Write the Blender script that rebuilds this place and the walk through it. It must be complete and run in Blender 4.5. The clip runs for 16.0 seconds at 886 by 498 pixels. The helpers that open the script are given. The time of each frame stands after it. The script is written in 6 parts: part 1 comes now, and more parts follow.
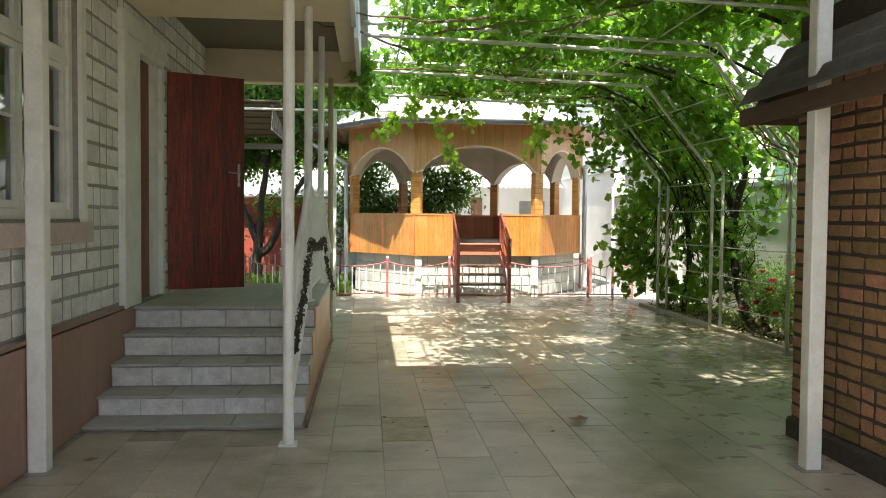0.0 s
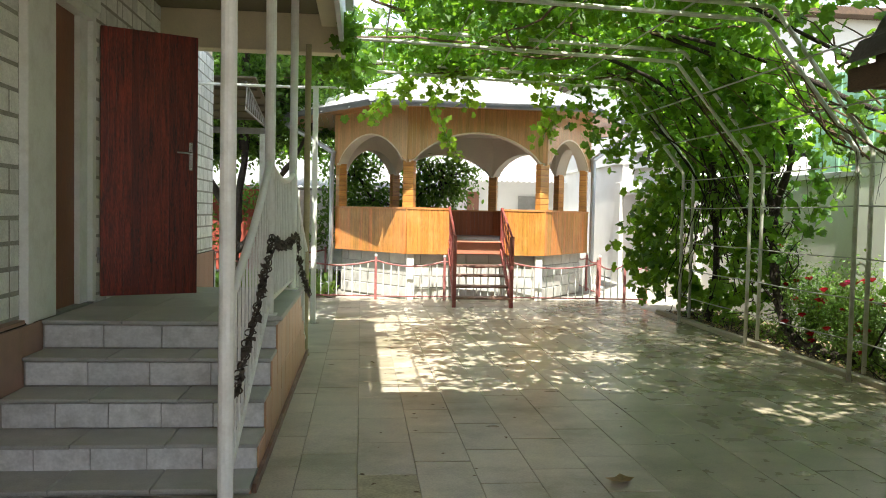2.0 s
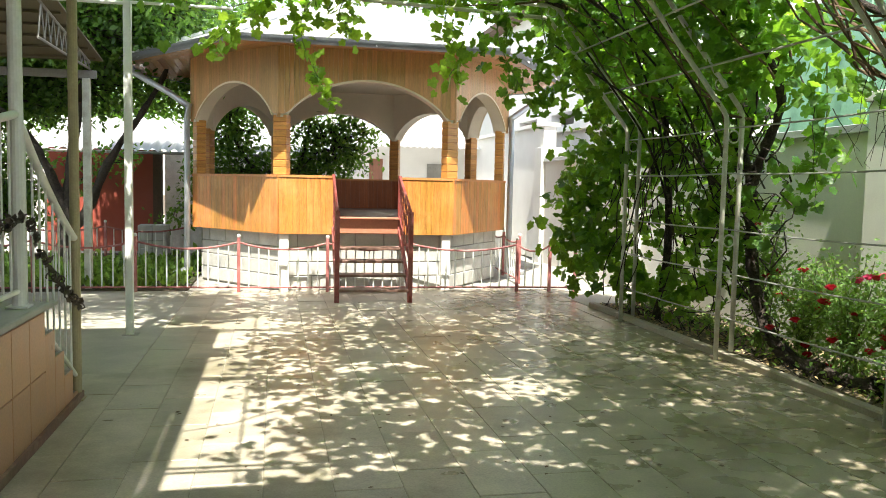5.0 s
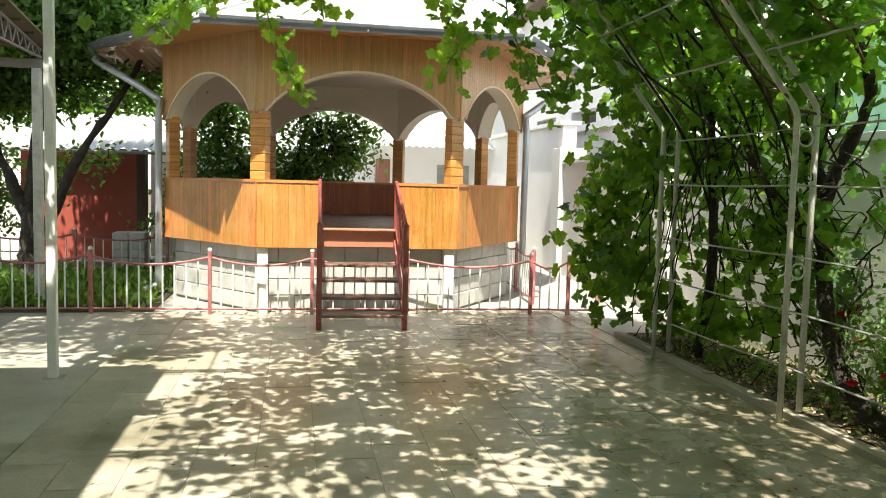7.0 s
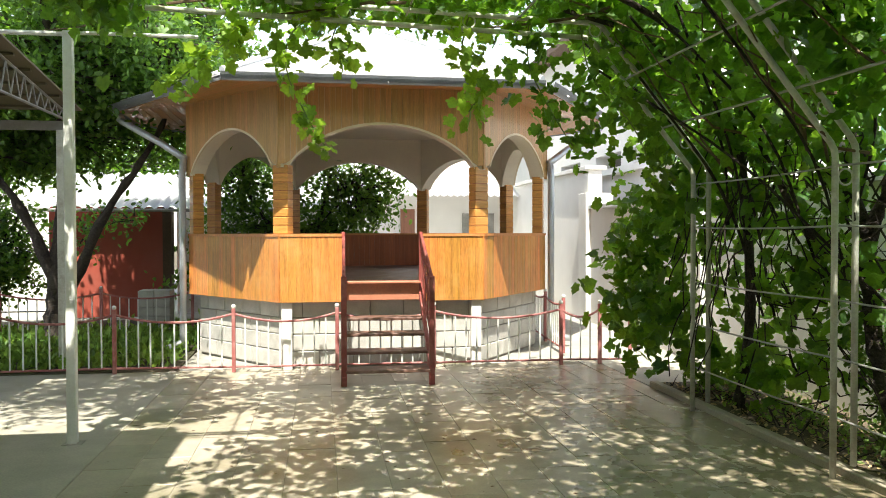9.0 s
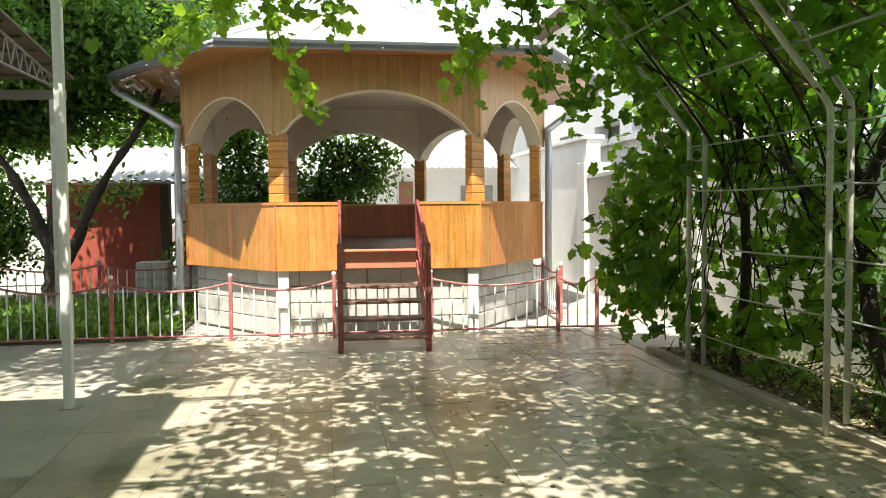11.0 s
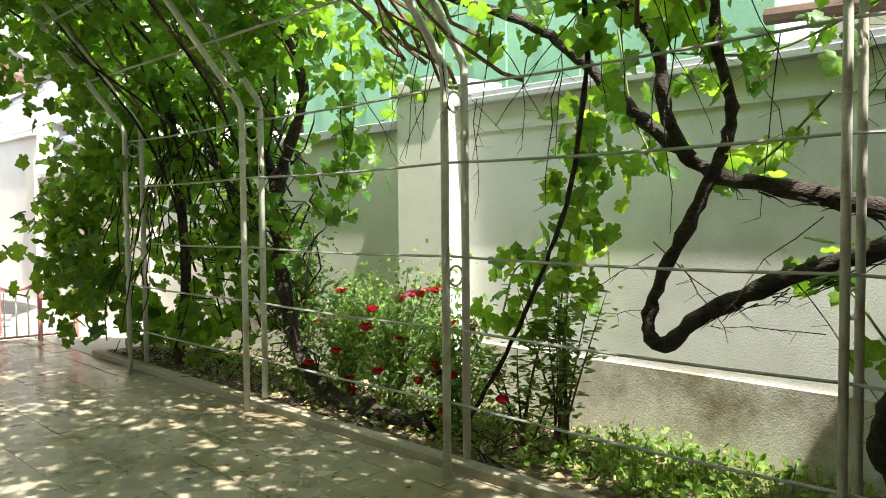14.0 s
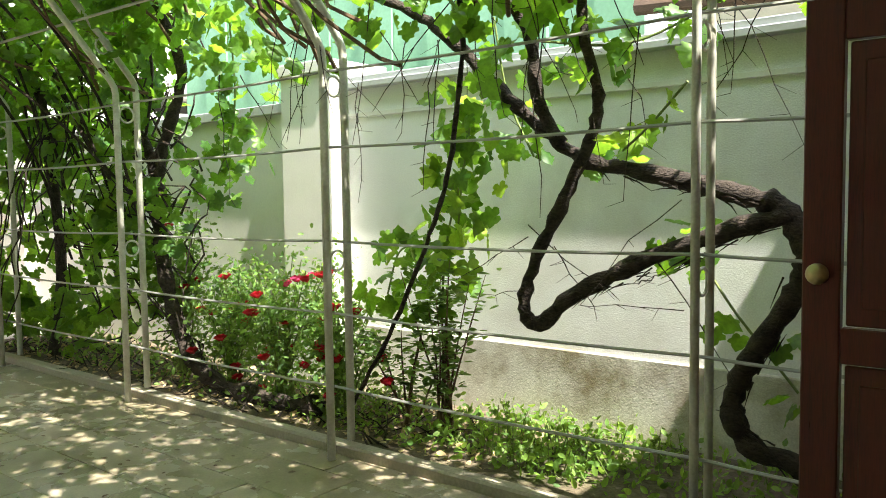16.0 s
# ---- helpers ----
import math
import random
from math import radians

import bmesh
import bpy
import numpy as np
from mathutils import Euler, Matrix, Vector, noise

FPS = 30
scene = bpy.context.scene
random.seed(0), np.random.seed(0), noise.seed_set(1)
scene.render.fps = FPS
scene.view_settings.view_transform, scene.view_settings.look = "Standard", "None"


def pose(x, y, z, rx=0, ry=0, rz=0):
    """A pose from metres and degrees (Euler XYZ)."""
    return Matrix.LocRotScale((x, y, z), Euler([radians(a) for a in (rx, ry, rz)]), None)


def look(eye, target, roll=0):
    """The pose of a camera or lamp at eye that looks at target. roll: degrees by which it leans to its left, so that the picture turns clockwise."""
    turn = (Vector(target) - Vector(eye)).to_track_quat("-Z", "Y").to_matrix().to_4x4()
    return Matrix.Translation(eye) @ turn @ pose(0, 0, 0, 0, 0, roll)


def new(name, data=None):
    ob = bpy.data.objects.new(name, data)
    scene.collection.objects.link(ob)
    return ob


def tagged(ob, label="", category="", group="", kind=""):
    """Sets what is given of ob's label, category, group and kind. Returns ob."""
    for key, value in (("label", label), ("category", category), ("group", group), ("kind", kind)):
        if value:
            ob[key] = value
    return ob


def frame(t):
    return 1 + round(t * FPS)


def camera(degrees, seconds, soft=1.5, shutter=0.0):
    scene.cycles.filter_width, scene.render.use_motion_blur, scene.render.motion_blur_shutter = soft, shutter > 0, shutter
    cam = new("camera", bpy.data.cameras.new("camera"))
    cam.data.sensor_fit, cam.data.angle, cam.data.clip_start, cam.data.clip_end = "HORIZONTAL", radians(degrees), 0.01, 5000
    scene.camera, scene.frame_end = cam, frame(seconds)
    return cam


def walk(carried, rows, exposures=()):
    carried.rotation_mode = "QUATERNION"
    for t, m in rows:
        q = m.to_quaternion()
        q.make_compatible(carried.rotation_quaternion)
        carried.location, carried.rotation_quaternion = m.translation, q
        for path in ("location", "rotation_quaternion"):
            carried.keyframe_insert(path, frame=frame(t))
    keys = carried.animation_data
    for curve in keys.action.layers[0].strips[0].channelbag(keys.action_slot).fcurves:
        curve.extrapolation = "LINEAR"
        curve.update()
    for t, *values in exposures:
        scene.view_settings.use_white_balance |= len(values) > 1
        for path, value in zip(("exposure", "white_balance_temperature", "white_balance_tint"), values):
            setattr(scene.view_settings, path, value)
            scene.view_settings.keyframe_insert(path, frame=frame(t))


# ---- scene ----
cam = camera(58.0, 16.0, soft=0.95)
PATH = [
    (0, (0.117, 0.343, 1.423), (0.303, 2.333, 1.347), 0.5),
    (0.5, (0.09, 0.517, 1.383), (0.274, 2.508, 1.307), 0.3),
    (1, (0.136, 0.9, 1.407), (0.324, 2.889, 1.327), 0.4),
    (1.5, (0.126, 1.339, 1.392), (0.324, 3.328, 1.309), 0.8),
    (2, (0.21, 1.757, 1.409), (0.415, 3.744, 1.322), 1.2),
    (2.5, (0.313, 2.208, 1.422), (0.55, 4.191, 1.326), 1.4),
    (3, (0.387, 2.65, 1.437), (0.676, 4.626, 1.324), 1.4),
    (3.5, (0.547, 3.084, 1.422), (0.895, 5.05, 1.305), 1.5),
    (4, (0.652, 3.521, 1.402), (1.033, 5.479, 1.262), 1.3),
    (4.5, (0.763, 3.904, 1.393), (1.178, 5.855, 1.24), 1.2),
    (7, (1.368, 5.632, 1.503), (1.736, 7.591, 1.343), 1.5),
    (7.5, (1.385, 5.75, 1.54), (1.72, 7.72, 1.448), 0.9),
    (8, (1.398, 5.784, 1.575), (1.716, 7.758, 1.55), 0.4),
    (10.5, (1.43, 5.812, 1.425), (1.723, 7.789, 1.335), -0.5),
    (11, (1.458, 5.813, 1.428), (1.757, 7.788, 1.327), -0.5),
    (11.5, (1.507, 5.817, 1.421), (1.868, 7.781, 1.316), -0.5),
    (12, (1.572, 5.821, 1.399), (2.176, 7.725, 1.295), -0.1),
    (12.5, (1.644, 5.796, 1.384), (2.522, 7.59, 1.28), -0.2),
    (13, (1.686, 5.728, 1.351), (2.808, 7.381, 1.254), -0.3),
    (13.5, (1.755, 5.652, 1.326), (3.033, 7.188, 1.234), -0.1),
    (14, (1.795, 5.564, 1.309), (3.183, 7.002, 1.221), -0.5),
    (14.5, (1.821, 5.503, 1.316), (3.282, 6.865, 1.217), -1.0),
    (15, (1.822, 5.482, 1.319), (3.335, 6.784, 1.187), -1.0),
    (15.5, (1.83, 5.474, 1.318), (3.368, 6.746, 1.186), -0.9),
    (16, (1.83, 5.465, 1.321), (3.383, 6.718, 1.185), -0.8),
]
walk(cam, [(t, look(eye, target, roll)) for t, eye, target, roll in PATH], exposures=[(0, 1.77, 6800, 8), (2, 1.79, 6800, 8), (4, 1.90, 6800, 8), (8, 1.63, 6900, 8), (11, 1.63, 6900, 8), (12.5, 1.92, 6900, 9), (14, 2.18, 6900, 9), (15, 2.44, 6900, 9), (16, 2.46, 6900, 9)])

# ---- light ----
SUN_AZ, SUN_EL = 189.0, 62.0
world = bpy.data.worlds.new("sky")
world.use_nodes = True
scene.world = world
sky = world.node_tree.nodes.new("ShaderNodeTexSky")
sky.sky_type = "NISHITA"
sky.sun_disc = False
sky.sun_elevation, sky.sun_rotation = radians(SUN_EL), radians(SUN_AZ)
haze = world.node_tree.nodes.new("ShaderNodeHueSaturation")
haze.inputs["Saturation"].default_value = 0.6
world.node_tree.links.new(sky.outputs[0], haze.inputs["Color"])
world.node_tree.links.new(haze.outputs[0], world.node_tree.nodes["Background"].inputs[0])
world.node_tree.nodes["Background"].inputs[1].default_value = 0.15
sun = new("sun", bpy.data.lights.new("sun", "SUN"))
sun.data.energy, sun.data.angle, sun.data.color = 3.7, radians(0.55), (1.0, 0.965, 0.90)
SUN_DIR = Vector((math.sin(radians(SUN_AZ)) * math.cos(radians(SUN_EL)), math.cos(radians(SUN_AZ)) * math.cos(radians(SUN_EL)), math.sin(radians(SUN_EL))))
sun.matrix_world = look(SUN_DIR * 30, (0, 0, 0))


# ---- materials ----
def material(name, colour, rough=0.6, vary=0.15, scale=6.0, fine=60.0, bump=0.15, stretch=(1, 1, 1), metal=0.0, per="", spread=0.2,
             stain=None, stain_amount=0.5, stain_scale=1.3, translucent=None, coat=0.0, bump_dist=0.01, hue=0.0, moss=None):
    m = bpy.data.materials.new(name)
    m.use_nodes = True
    t = m.node_tree
    n, l = t.nodes, t.links
    b = n["Principled BSDF"]
    out = n["Material Output"]
    co = n.new("ShaderNodeTexCoord")
    mp = n.new("ShaderNodeMapping")
    mp.inputs["Scale"].default_value = stretch
    l.new(co.outputs["Object"], mp.inputs[0])
    vec = mp.outputs[0]
    if per == "object":
        info = n.new("ShaderNodeObjectInfo")
        rnd = info.outputs["Random"]
    elif per == "island":
        info = n.new("ShaderNodeNewGeometry")
        rnd = info.outputs["Random Per Island"]
    else:
        rnd = None
    if rnd is not None:
        off = n.new("ShaderNodeVectorMath")
        off.operation = "MULTIPLY_ADD"
        comb = n.new("ShaderNodeCombineXYZ")
        for k in range(3):
            l.new(rnd, comb.inputs[k])
        l.new(comb.outputs[0], off.inputs[0])
        off.inputs[1].default_value = (37, 53, 71)
        l.new(vec, off.inputs[2])
        vec = off.outputs[0]
    big = n.new("ShaderNodeTexNoise")
    big.inputs["Scale"].default_value, big.inputs["Detail"].default_value = scale, 5
    small = n.new("ShaderNodeTexNoise")
    small.inputs["Scale"].default_value, small.inputs["Detail"].default_value = fine, 4
    l.new(vec, big.inputs["Vector"])
    l.new(vec, small.inputs["Vector"])
    mixn = n.new("ShaderNodeMath")
    mixn.operation = "MULTIPLY_ADD"
    l.new(small.outputs[0], mixn.inputs[0])
    mixn.inputs[1].default_value = 0.5
    half = n.new("ShaderNodeMath")
    half.operation = "MULTIPLY"
    l.new(big.outputs[0], half.inputs[0])
    half.inputs[1].default_value = 0.5
    l.new(half.outputs[0], mixn.inputs[2])
    ramp = n.new("ShaderNodeMapRange")
    ramp.inputs["From Min"].default_value, ramp.inputs["From Max"].default_value = 0.3, 0.7
    ramp.inputs["To Min"].default_value, ramp.inputs["To Max"].default_value = 1 - vary * 1.6, 1 + vary * 1.2
    l.new(mixn.outputs[0], ramp.inputs[0])
    value = ramp.outputs[0]
    if rnd is not None:
        rr = n.new("ShaderNodeMapRange")
        rr.inputs["To Min"].default_value, rr.inputs["To Max"].default_value = 1 - spread, 1 + spread
        l.new(rnd, rr.inputs[0])
        mu = n.new("ShaderNodeMath")
        mu.operation = "MULTIPLY"
        l.new(value, mu.inputs[0])
        l.new(rr.outputs[0], mu.inputs[1])
        value = mu.outputs[0]
    hsv = n.new("ShaderNodeHueSaturation")
    hsv.inputs["Color"].default_value = (*colour, 1)
    l.new(value, hsv.inputs["Value"])
    if hue and rnd is not None:
        hr = n.new("ShaderNodeMapRange")
        hr.inputs["To Min"].default_value, hr.inputs["To Max"].default_value = 0.5 + hue, 0.5 - hue
        l.new(rnd, hr.inputs[0])
        l.new(hr.outputs[0], hsv.inputs["Hue"])
    col = hsv.outputs[0]
    if stain is not None:
        sn = n.new("ShaderNodeTexNoise")
        sn.inputs["Scale"].default_value, sn.inputs["Detail"].default_value, sn.inputs["Roughness"].default_value = stain_scale, 7, 0.65
        geo = n.new("ShaderNodeNewGeometry")
        l.new(geo.outputs["Position"], sn.inputs["Vector"])
        sr = n.new("ShaderNodeMapRange")
        sr.inputs["From Min"].default_value, sr.inputs["From Max"].default_value = 0.47, 0.68
        sr.inputs["To Max"].default_value = stain_amount
        l.new(sn.outputs[0], sr.inputs[0])
        mx = n.new("ShaderNodeMix")
        mx.data_type = "RGBA"
        l.new(sr.outputs[0], mx.inputs["Factor"])
        l.new(col, mx.inputs[6])
        mx.inputs[7].default_value = (*stain, 1)
        col = mx.outputs[2]
    if moss is not None:
        # damp moss that spreads from the flower bed over the paving
        geo2 = n.new("ShaderNodeNewGeometry")
        sep = n.new("ShaderNodeSeparateXYZ")
        l.new(geo2.outputs["Position"], sep.inputs[0])
        wob = n.new("ShaderNodeTexNoise")
        wob.inputs["Scale"].default_value, wob.inputs["Detail"].default_value = 0.9, 6
        l.new(geo2.outputs["Position"], wob.inputs["Vector"])
        far = n.new("ShaderNodeMath")
        far.operation = "MULTIPLY_ADD"
        l.new(wob.outputs[0], far.inputs[0])
        far.inputs[1].default_value = 4.0
        l.new(sep.outputs[0], far.inputs[2])
        reach = n.new("ShaderNodeMapRange")
        reach.inputs["From Min"].default_value, reach.inputs["From Max"].default_value = 4.0, 6.6
        reach.inputs["To Max"].default_value = 0.45
        l.new(far.outputs[0], reach.inputs[0])
        mm = n.new("ShaderNodeMix")
        mm.data_type = "RGBA"
        l.new(reach.outputs[0], mm.inputs["Factor"])
        l.new(col, mm.inputs[6])
        mm.inputs[7].default_value = (*moss, 1)
        col = mm.outputs[2]
    l.new(col, b.inputs["Base Color"])
    b.inputs["Roughness"].default_value, b.inputs["Metallic"].default_value = rough, metal
    b.inputs["Coat Weight"].default_value = coat
    if rough < 0.9 and not metal:
        ro = n.new("ShaderNodeMapRange")
        ro.inputs["To Min"].default_value, ro.inputs["To Max"].default_value = max(rough - 0.15, 0.05), min(rough + 0.15, 1)
        l.new(big.outputs[0], ro.inputs[0])
        l.new(ro.outputs[0], b.inputs["Roughness"])
        if moss is not None:
            wet = n.new("ShaderNodeMath")
            wet.operation = "MULTIPLY_ADD"
            l.new(reach.outputs[0], wet.inputs[0])
            wet.inputs[1].default_value = -0.22
            l.new(ro.outputs[0], wet.inputs[2])
            l.new(wet.outputs[0], b.inputs["Roughness"])
    if bump:
        bp = n.new("ShaderNodeBump")
        bp.inputs["Strength"].default_value, bp.inputs["Distance"].default_value = bump, bump_dist
        l.new(mixn.outputs[0], bp.inputs["Height"])
        l.new(bp.outputs[0], b.inputs["Normal"])
    if translucent:
        tr = n.new("ShaderNodeBsdfTranslucent")
        hs2 = n.new("ShaderNodeHueSaturation")
        hs2.inputs["Color"].default_value = (*translucent, 1)
        l.new(value, hs2.inputs["Value"])
        l.new(hs2.outputs[0], tr.inputs[0])
        ms = n.new("ShaderNodeMixShader")
        ms.inputs[0].default_value = 0.47
        l.new(b.outputs[0], ms.inputs[1])
        l.new(tr.outputs[0], ms.inputs[2])
        l.new(ms.outputs[0], out.inputs[0])
    return m


def glass(name):
    m = bpy.data.materials.new(name)
    m.use_nodes = True
    b = m.node_tree.nodes["Principled BSDF"]
    b.inputs["Base Color"].default_value = (0.9, 0.95, 0.93, 1)
    b.inputs["Roughness"].default_value = 0.02
    b.inputs["Transmission Weight"].default_value = 1.0
    b.inputs["IOR"].default_value = 1.45
    return m


M_PAVE = material("limestone_paving", (0.46, 0.41, 0.325), 0.34, 0.2, 5, 90, 0.12, per="object", spread=0.13, stain=(0.125, 0.115, 0.055), stain_amount=0.85, stain_scale=0.75, hue=0.01, moss=(0.20, 0.15, 0.075))
M_PAVE_REST = material("limestone_paving_rest", (0.46, 0.41, 0.325), 0.34, 0.2, 5, 90, 0.12, per="island", spread=0.13, stain=(0.125, 0.115, 0.055), stain_amount=0.85, stain_scale=0.75, hue=0.01, moss=(0.20, 0.15, 0.075))
M_YARD = material("pale_yard_concrete", (0.42, 0.395, 0.33), 0.6, 0.18, 3, 70, 0.15, stain=(0.22, 0.21, 0.15), stain_amount=0.5, stain_scale=1.1)
M_KERB = material("worn_kerb_concrete", (0.36, 0.32, 0.245), 0.8, 0.2, 4, 60, 0.25, stain=(0.24, 0.21, 0.15), stain_amount=0.5, stain_scale=4)
M_JOINT = material("paving_joint", (0.36, 0.325, 0.255), 0.9, 0.2, 9, 80, 0.2)
M_CONCRETE = material("concrete", (0.36, 0.35, 0.31), 0.85, 0.2, 4, 60, 0.25, stain=(0.2, 0.19, 0.16))
M_SOIL = material("soil", (0.10, 0.075, 0.05), 0.95, 0.4, 4, 40, 0.8, bump_dist=0.03, stain=(0.06, 0.09, 0.03), stain_amount=0.7)
M_BED = material("dry_bed_soil", (0.13, 0.10, 0.065), 0.95, 0.35, 5, 40, 0.7, bump_dist=0.03, stain=(0.05, 0.065, 0.025), stain_amount=0.6)
M_SILICATE = material("pale_split_block", (0.75, 0.75, 0.72), 0.85, 0.16, 9, 70, 0.5, per="object", spread=0.15, hue=0.01, bump_dist=0.012)
M_SILICATE_REST = material("pale_split_block_rest", (0.75, 0.75, 0.72), 0.85, 0.16, 9, 70, 0.5, per="island", spread=0.15, hue=0.01, bump_dist=0.012)
M_MORTAR = material("mortar", (0.34, 0.33, 0.295), 0.95, 0.2, 20, 120, 0.3)
M_MORTAR_DARK = material("dark_mortar", (0.06, 0.048, 0.04), 0.95, 0.3, 20, 120, 0.4)
M_BRICK = material("tan_red_brick", (0.30, 0.175, 0.09), 0.88, 0.28, 12, 90, 0.5, per="object", spread=0.38, hue=0.025, bump_dist=0.01)
M_BRICK_REST = material("tan_red_brick_rest", (0.30, 0.175, 0.09), 0.88, 0.28, 12, 90, 0.5, per="island", spread=0.38, hue=0.025, bump_dist=0.01)
M_PINK = material("pink_granite_tile", (0.33, 0.20, 0.15), 0.5, 0.16, 14, 150, 0.1, per="object", spread=0.08)
M_ORANGE_TILE = material("orange_glazed_tile", (0.52, 0.29, 0.17), 0.35, 0.12, 8, 90, 0.06, per="object", spread=0.1)
M_MARBLE = material("pale_marble_tile", (0.64, 0.64, 0.63), 0.4, 0.14, 12, 60, 0.08, per="object", spread=0.08, stain=(0.3, 0.3, 0.28), stain_scale=9, stain_amount=0.5)
M_TREAD = material("grey_stone_tread", (0.40, 0.40, 0.37), 0.5, 0.15, 8, 120, 0.1, per="object", spread=0.07, stain=(0.24, 0.23, 0.2), stain_amount=0.4)
M_WHITE = material("white_gloss_paint", (0.79, 0.80, 0.76), 0.4, 0.06, 5, 70, 0.06, stain=(0.5, 0.48, 0.42), stain_amount=0.35, stain_scale=7)
M_SILL = material("pinkish_stone_sill", (0.50, 0.41, 0.36), 0.7, 0.15, 8, 70, 0.2)
M_CREAM = material("cream_plaster", (0.76, 0.65, 0.47), 0.8, 0.06, 3, 80, 0.1, stain=(0.5, 0.44, 0.33), stain_amount=0.3)
M_CREAM_PALE = material("pale_cream_arch_paint", (0.82, 0.75, 0.63), 0.6, 0.05, 4, 60, 0.05)
M_OLIVE = material("olive_ceiling_board", (0.15, 0.125, 0.075), 0.7, 0.1, 3, 60, 0.08)
M_DOOR = material("dark_red_stained_wood", (0.19, 0.022, 0.011), 0.42, 0.75, 5, 40, 0.2, stretch=(9, 9, 0.7), per="object", spread=0.3)
M_BROWN_DOOR = material("brown_varnished_wood", (0.095, 0.014, 0.008), 0.35, 0.3, 5, 40, 0.12, stretch=(8, 8, 0.6), coat=0.2)
M_INNER_DOOR = material("brown_inner_door", (0.25, 0.11, 0.065), 0.5, 0.2, 4, 40, 0.08, stretch=(6, 6, 0.6))
M_PINE = material("orange_varnished_pine", (0.58, 0.235, 0.055), 0.36, 0.36, 3, 26, 0.12, stretch=(9, 9, 0.5), per="object", spread=0.18, stain=(0.68, 0.40, 0.15), stain_amount=0.4, stain_scale=2.6, coat=0.3, hue=0.012)
M_PINE_REST = material("orange_pine_boards", (0.55, 0.25, 0.075), 0.42, 0.22, 4, 34, 0.1, stretch=(9, 9, 0.6), per="island", spread=0.12, coat=0.2, hue=0.01)
M_PINE_FASCIA = material("pine_fascia_board", (0.53, 0.30, 0.12), 0.42, 0.22, 4, 34, 0.1, stretch=(9, 9, 0.6), per="object", spread=0.12, coat=0.2, hue=0.01)
M_PINE_H = material("orange_pine_log", (0.60, 0.28, 0.07), 0.4, 0.25, 4, 34, 0.1, stretch=(0.8, 0.8, 9), per="object", spread=0.12, coat=0.2)
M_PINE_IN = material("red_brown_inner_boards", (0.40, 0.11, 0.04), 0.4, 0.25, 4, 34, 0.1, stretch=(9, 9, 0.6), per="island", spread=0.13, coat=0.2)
M_STEP_WOOD = material("brown_painted_boards", (0.17, 0.085, 0.06), 0.5, 0.2, 5, 50, 0.1, stain=(0.4, 0.3, 0.25), stain_amount=0.4, stain_scale=6)
M_RUST = material("maroon_metal_paint", (0.26, 0.055, 0.045), 0.5, 0.2, 8, 70, 0.15, stain=(0.45, 0.25, 0.22), stain_amount=0.35, stain_scale=8)
M_FENCE = material("faded_maroon_paint", (0.38, 0.125, 0.115), 0.55, 0.2, 8, 70, 0.15, stain=(0.52, 0.33, 0.30), stain_amount=0.5, stain_scale=8)
M_ORANGE_BOARD = material("orange_red_step_paint", (0.50, 0.20, 0.12), 0.5, 0.12, 5, 50, 0.08)
M_BLOCK = material("pale_concrete_block", (0.55, 0.54, 0.50), 0.85, 0.15, 8, 80, 0.35, per="object", spread=0.09, stain=(0.35, 0.33, 0.3), stain_amount=0.35)
M_ROOF = material("white_metal_roof", (0.70, 0.71, 0.72), 0.45, 0.08, 3, 40, 0.05, stain=(0.5, 0.5, 0.5), stain_amount=0.3)
M_GALV = material("galvanised_gutter", (0.46, 0.48, 0.50), 0.42, 0.15, 5, 60, 0.06, metal=0.6)
M_GUTTER = material("dark_zinc_gutter", (0.25, 0.26, 0.265), 0.5, 0.15, 5, 60, 0.06, metal=0.3)
M_SLATE = material("grey_corrugated_sheet", (0.30, 0.29, 0.27), 0.85, 0.25, 4, 50, 0.25, stain=(0.14, 0.13, 0.1))
M_BEAM = material("weathered_brown_timber", (0.105, 0.066, 0.042), 0.8, 0.3, 5, 50, 0.3, stretch=(5, 1, 5))
M_RENDER = material("pale_roughcast_wall", (0.80, 0.81, 0.80), 0.9, 0.10, 1.5, 120, 0.5, stain=(0.45, 0.43, 0.37), stain_amount=0.4, bump_dist=0.012)
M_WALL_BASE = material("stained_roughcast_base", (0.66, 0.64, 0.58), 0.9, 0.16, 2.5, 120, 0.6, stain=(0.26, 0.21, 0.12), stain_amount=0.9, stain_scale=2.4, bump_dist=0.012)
M_RENDER_SMOOTH = material("smooth_pale_render", (0.74, 0.73, 0.69), 0.85, 0.06, 2, 90, 0.1, stain=(0.5, 0.48, 0.43), stain_amount=0.3)
M_FARWALL = material("white_far_wall", (0.72, 0.70, 0.66), 0.85, 0.06, 2, 60, 0.1, stain=(0.6, 0.57, 0.5), stain_amount=0.3)
M_COPING = material("grey_metal_coping", (0.52, 0.54, 0.56), 0.45, 0.1, 3, 40, 0.05, metal=0.4)
M_TEAL = material("green_sheet_roof", (0.23, 0.44, 0.28), 0.5, 0.1, 3, 40, 0.05)
M_REDWALL = material("orange_red_wall_paint", (0.34, 0.065, 0.04), 0.7, 0.12, 3, 60, 0.1, stain=(0.35, 0.1, 0.07))
M_PIPE = material("grey_green_pipe_paint", (0.60, 0.61, 0.53), 0.45, 0.14, 8, 80, 0.12, stain=(0.3, 0.24, 0.16), stain_amount=0.5, stain_scale=9)
M_PIPE_TAN = material("ochre_pipe_paint", (0.40, 0.34, 0.20), 0.5, 0.14, 8, 80, 0.12)
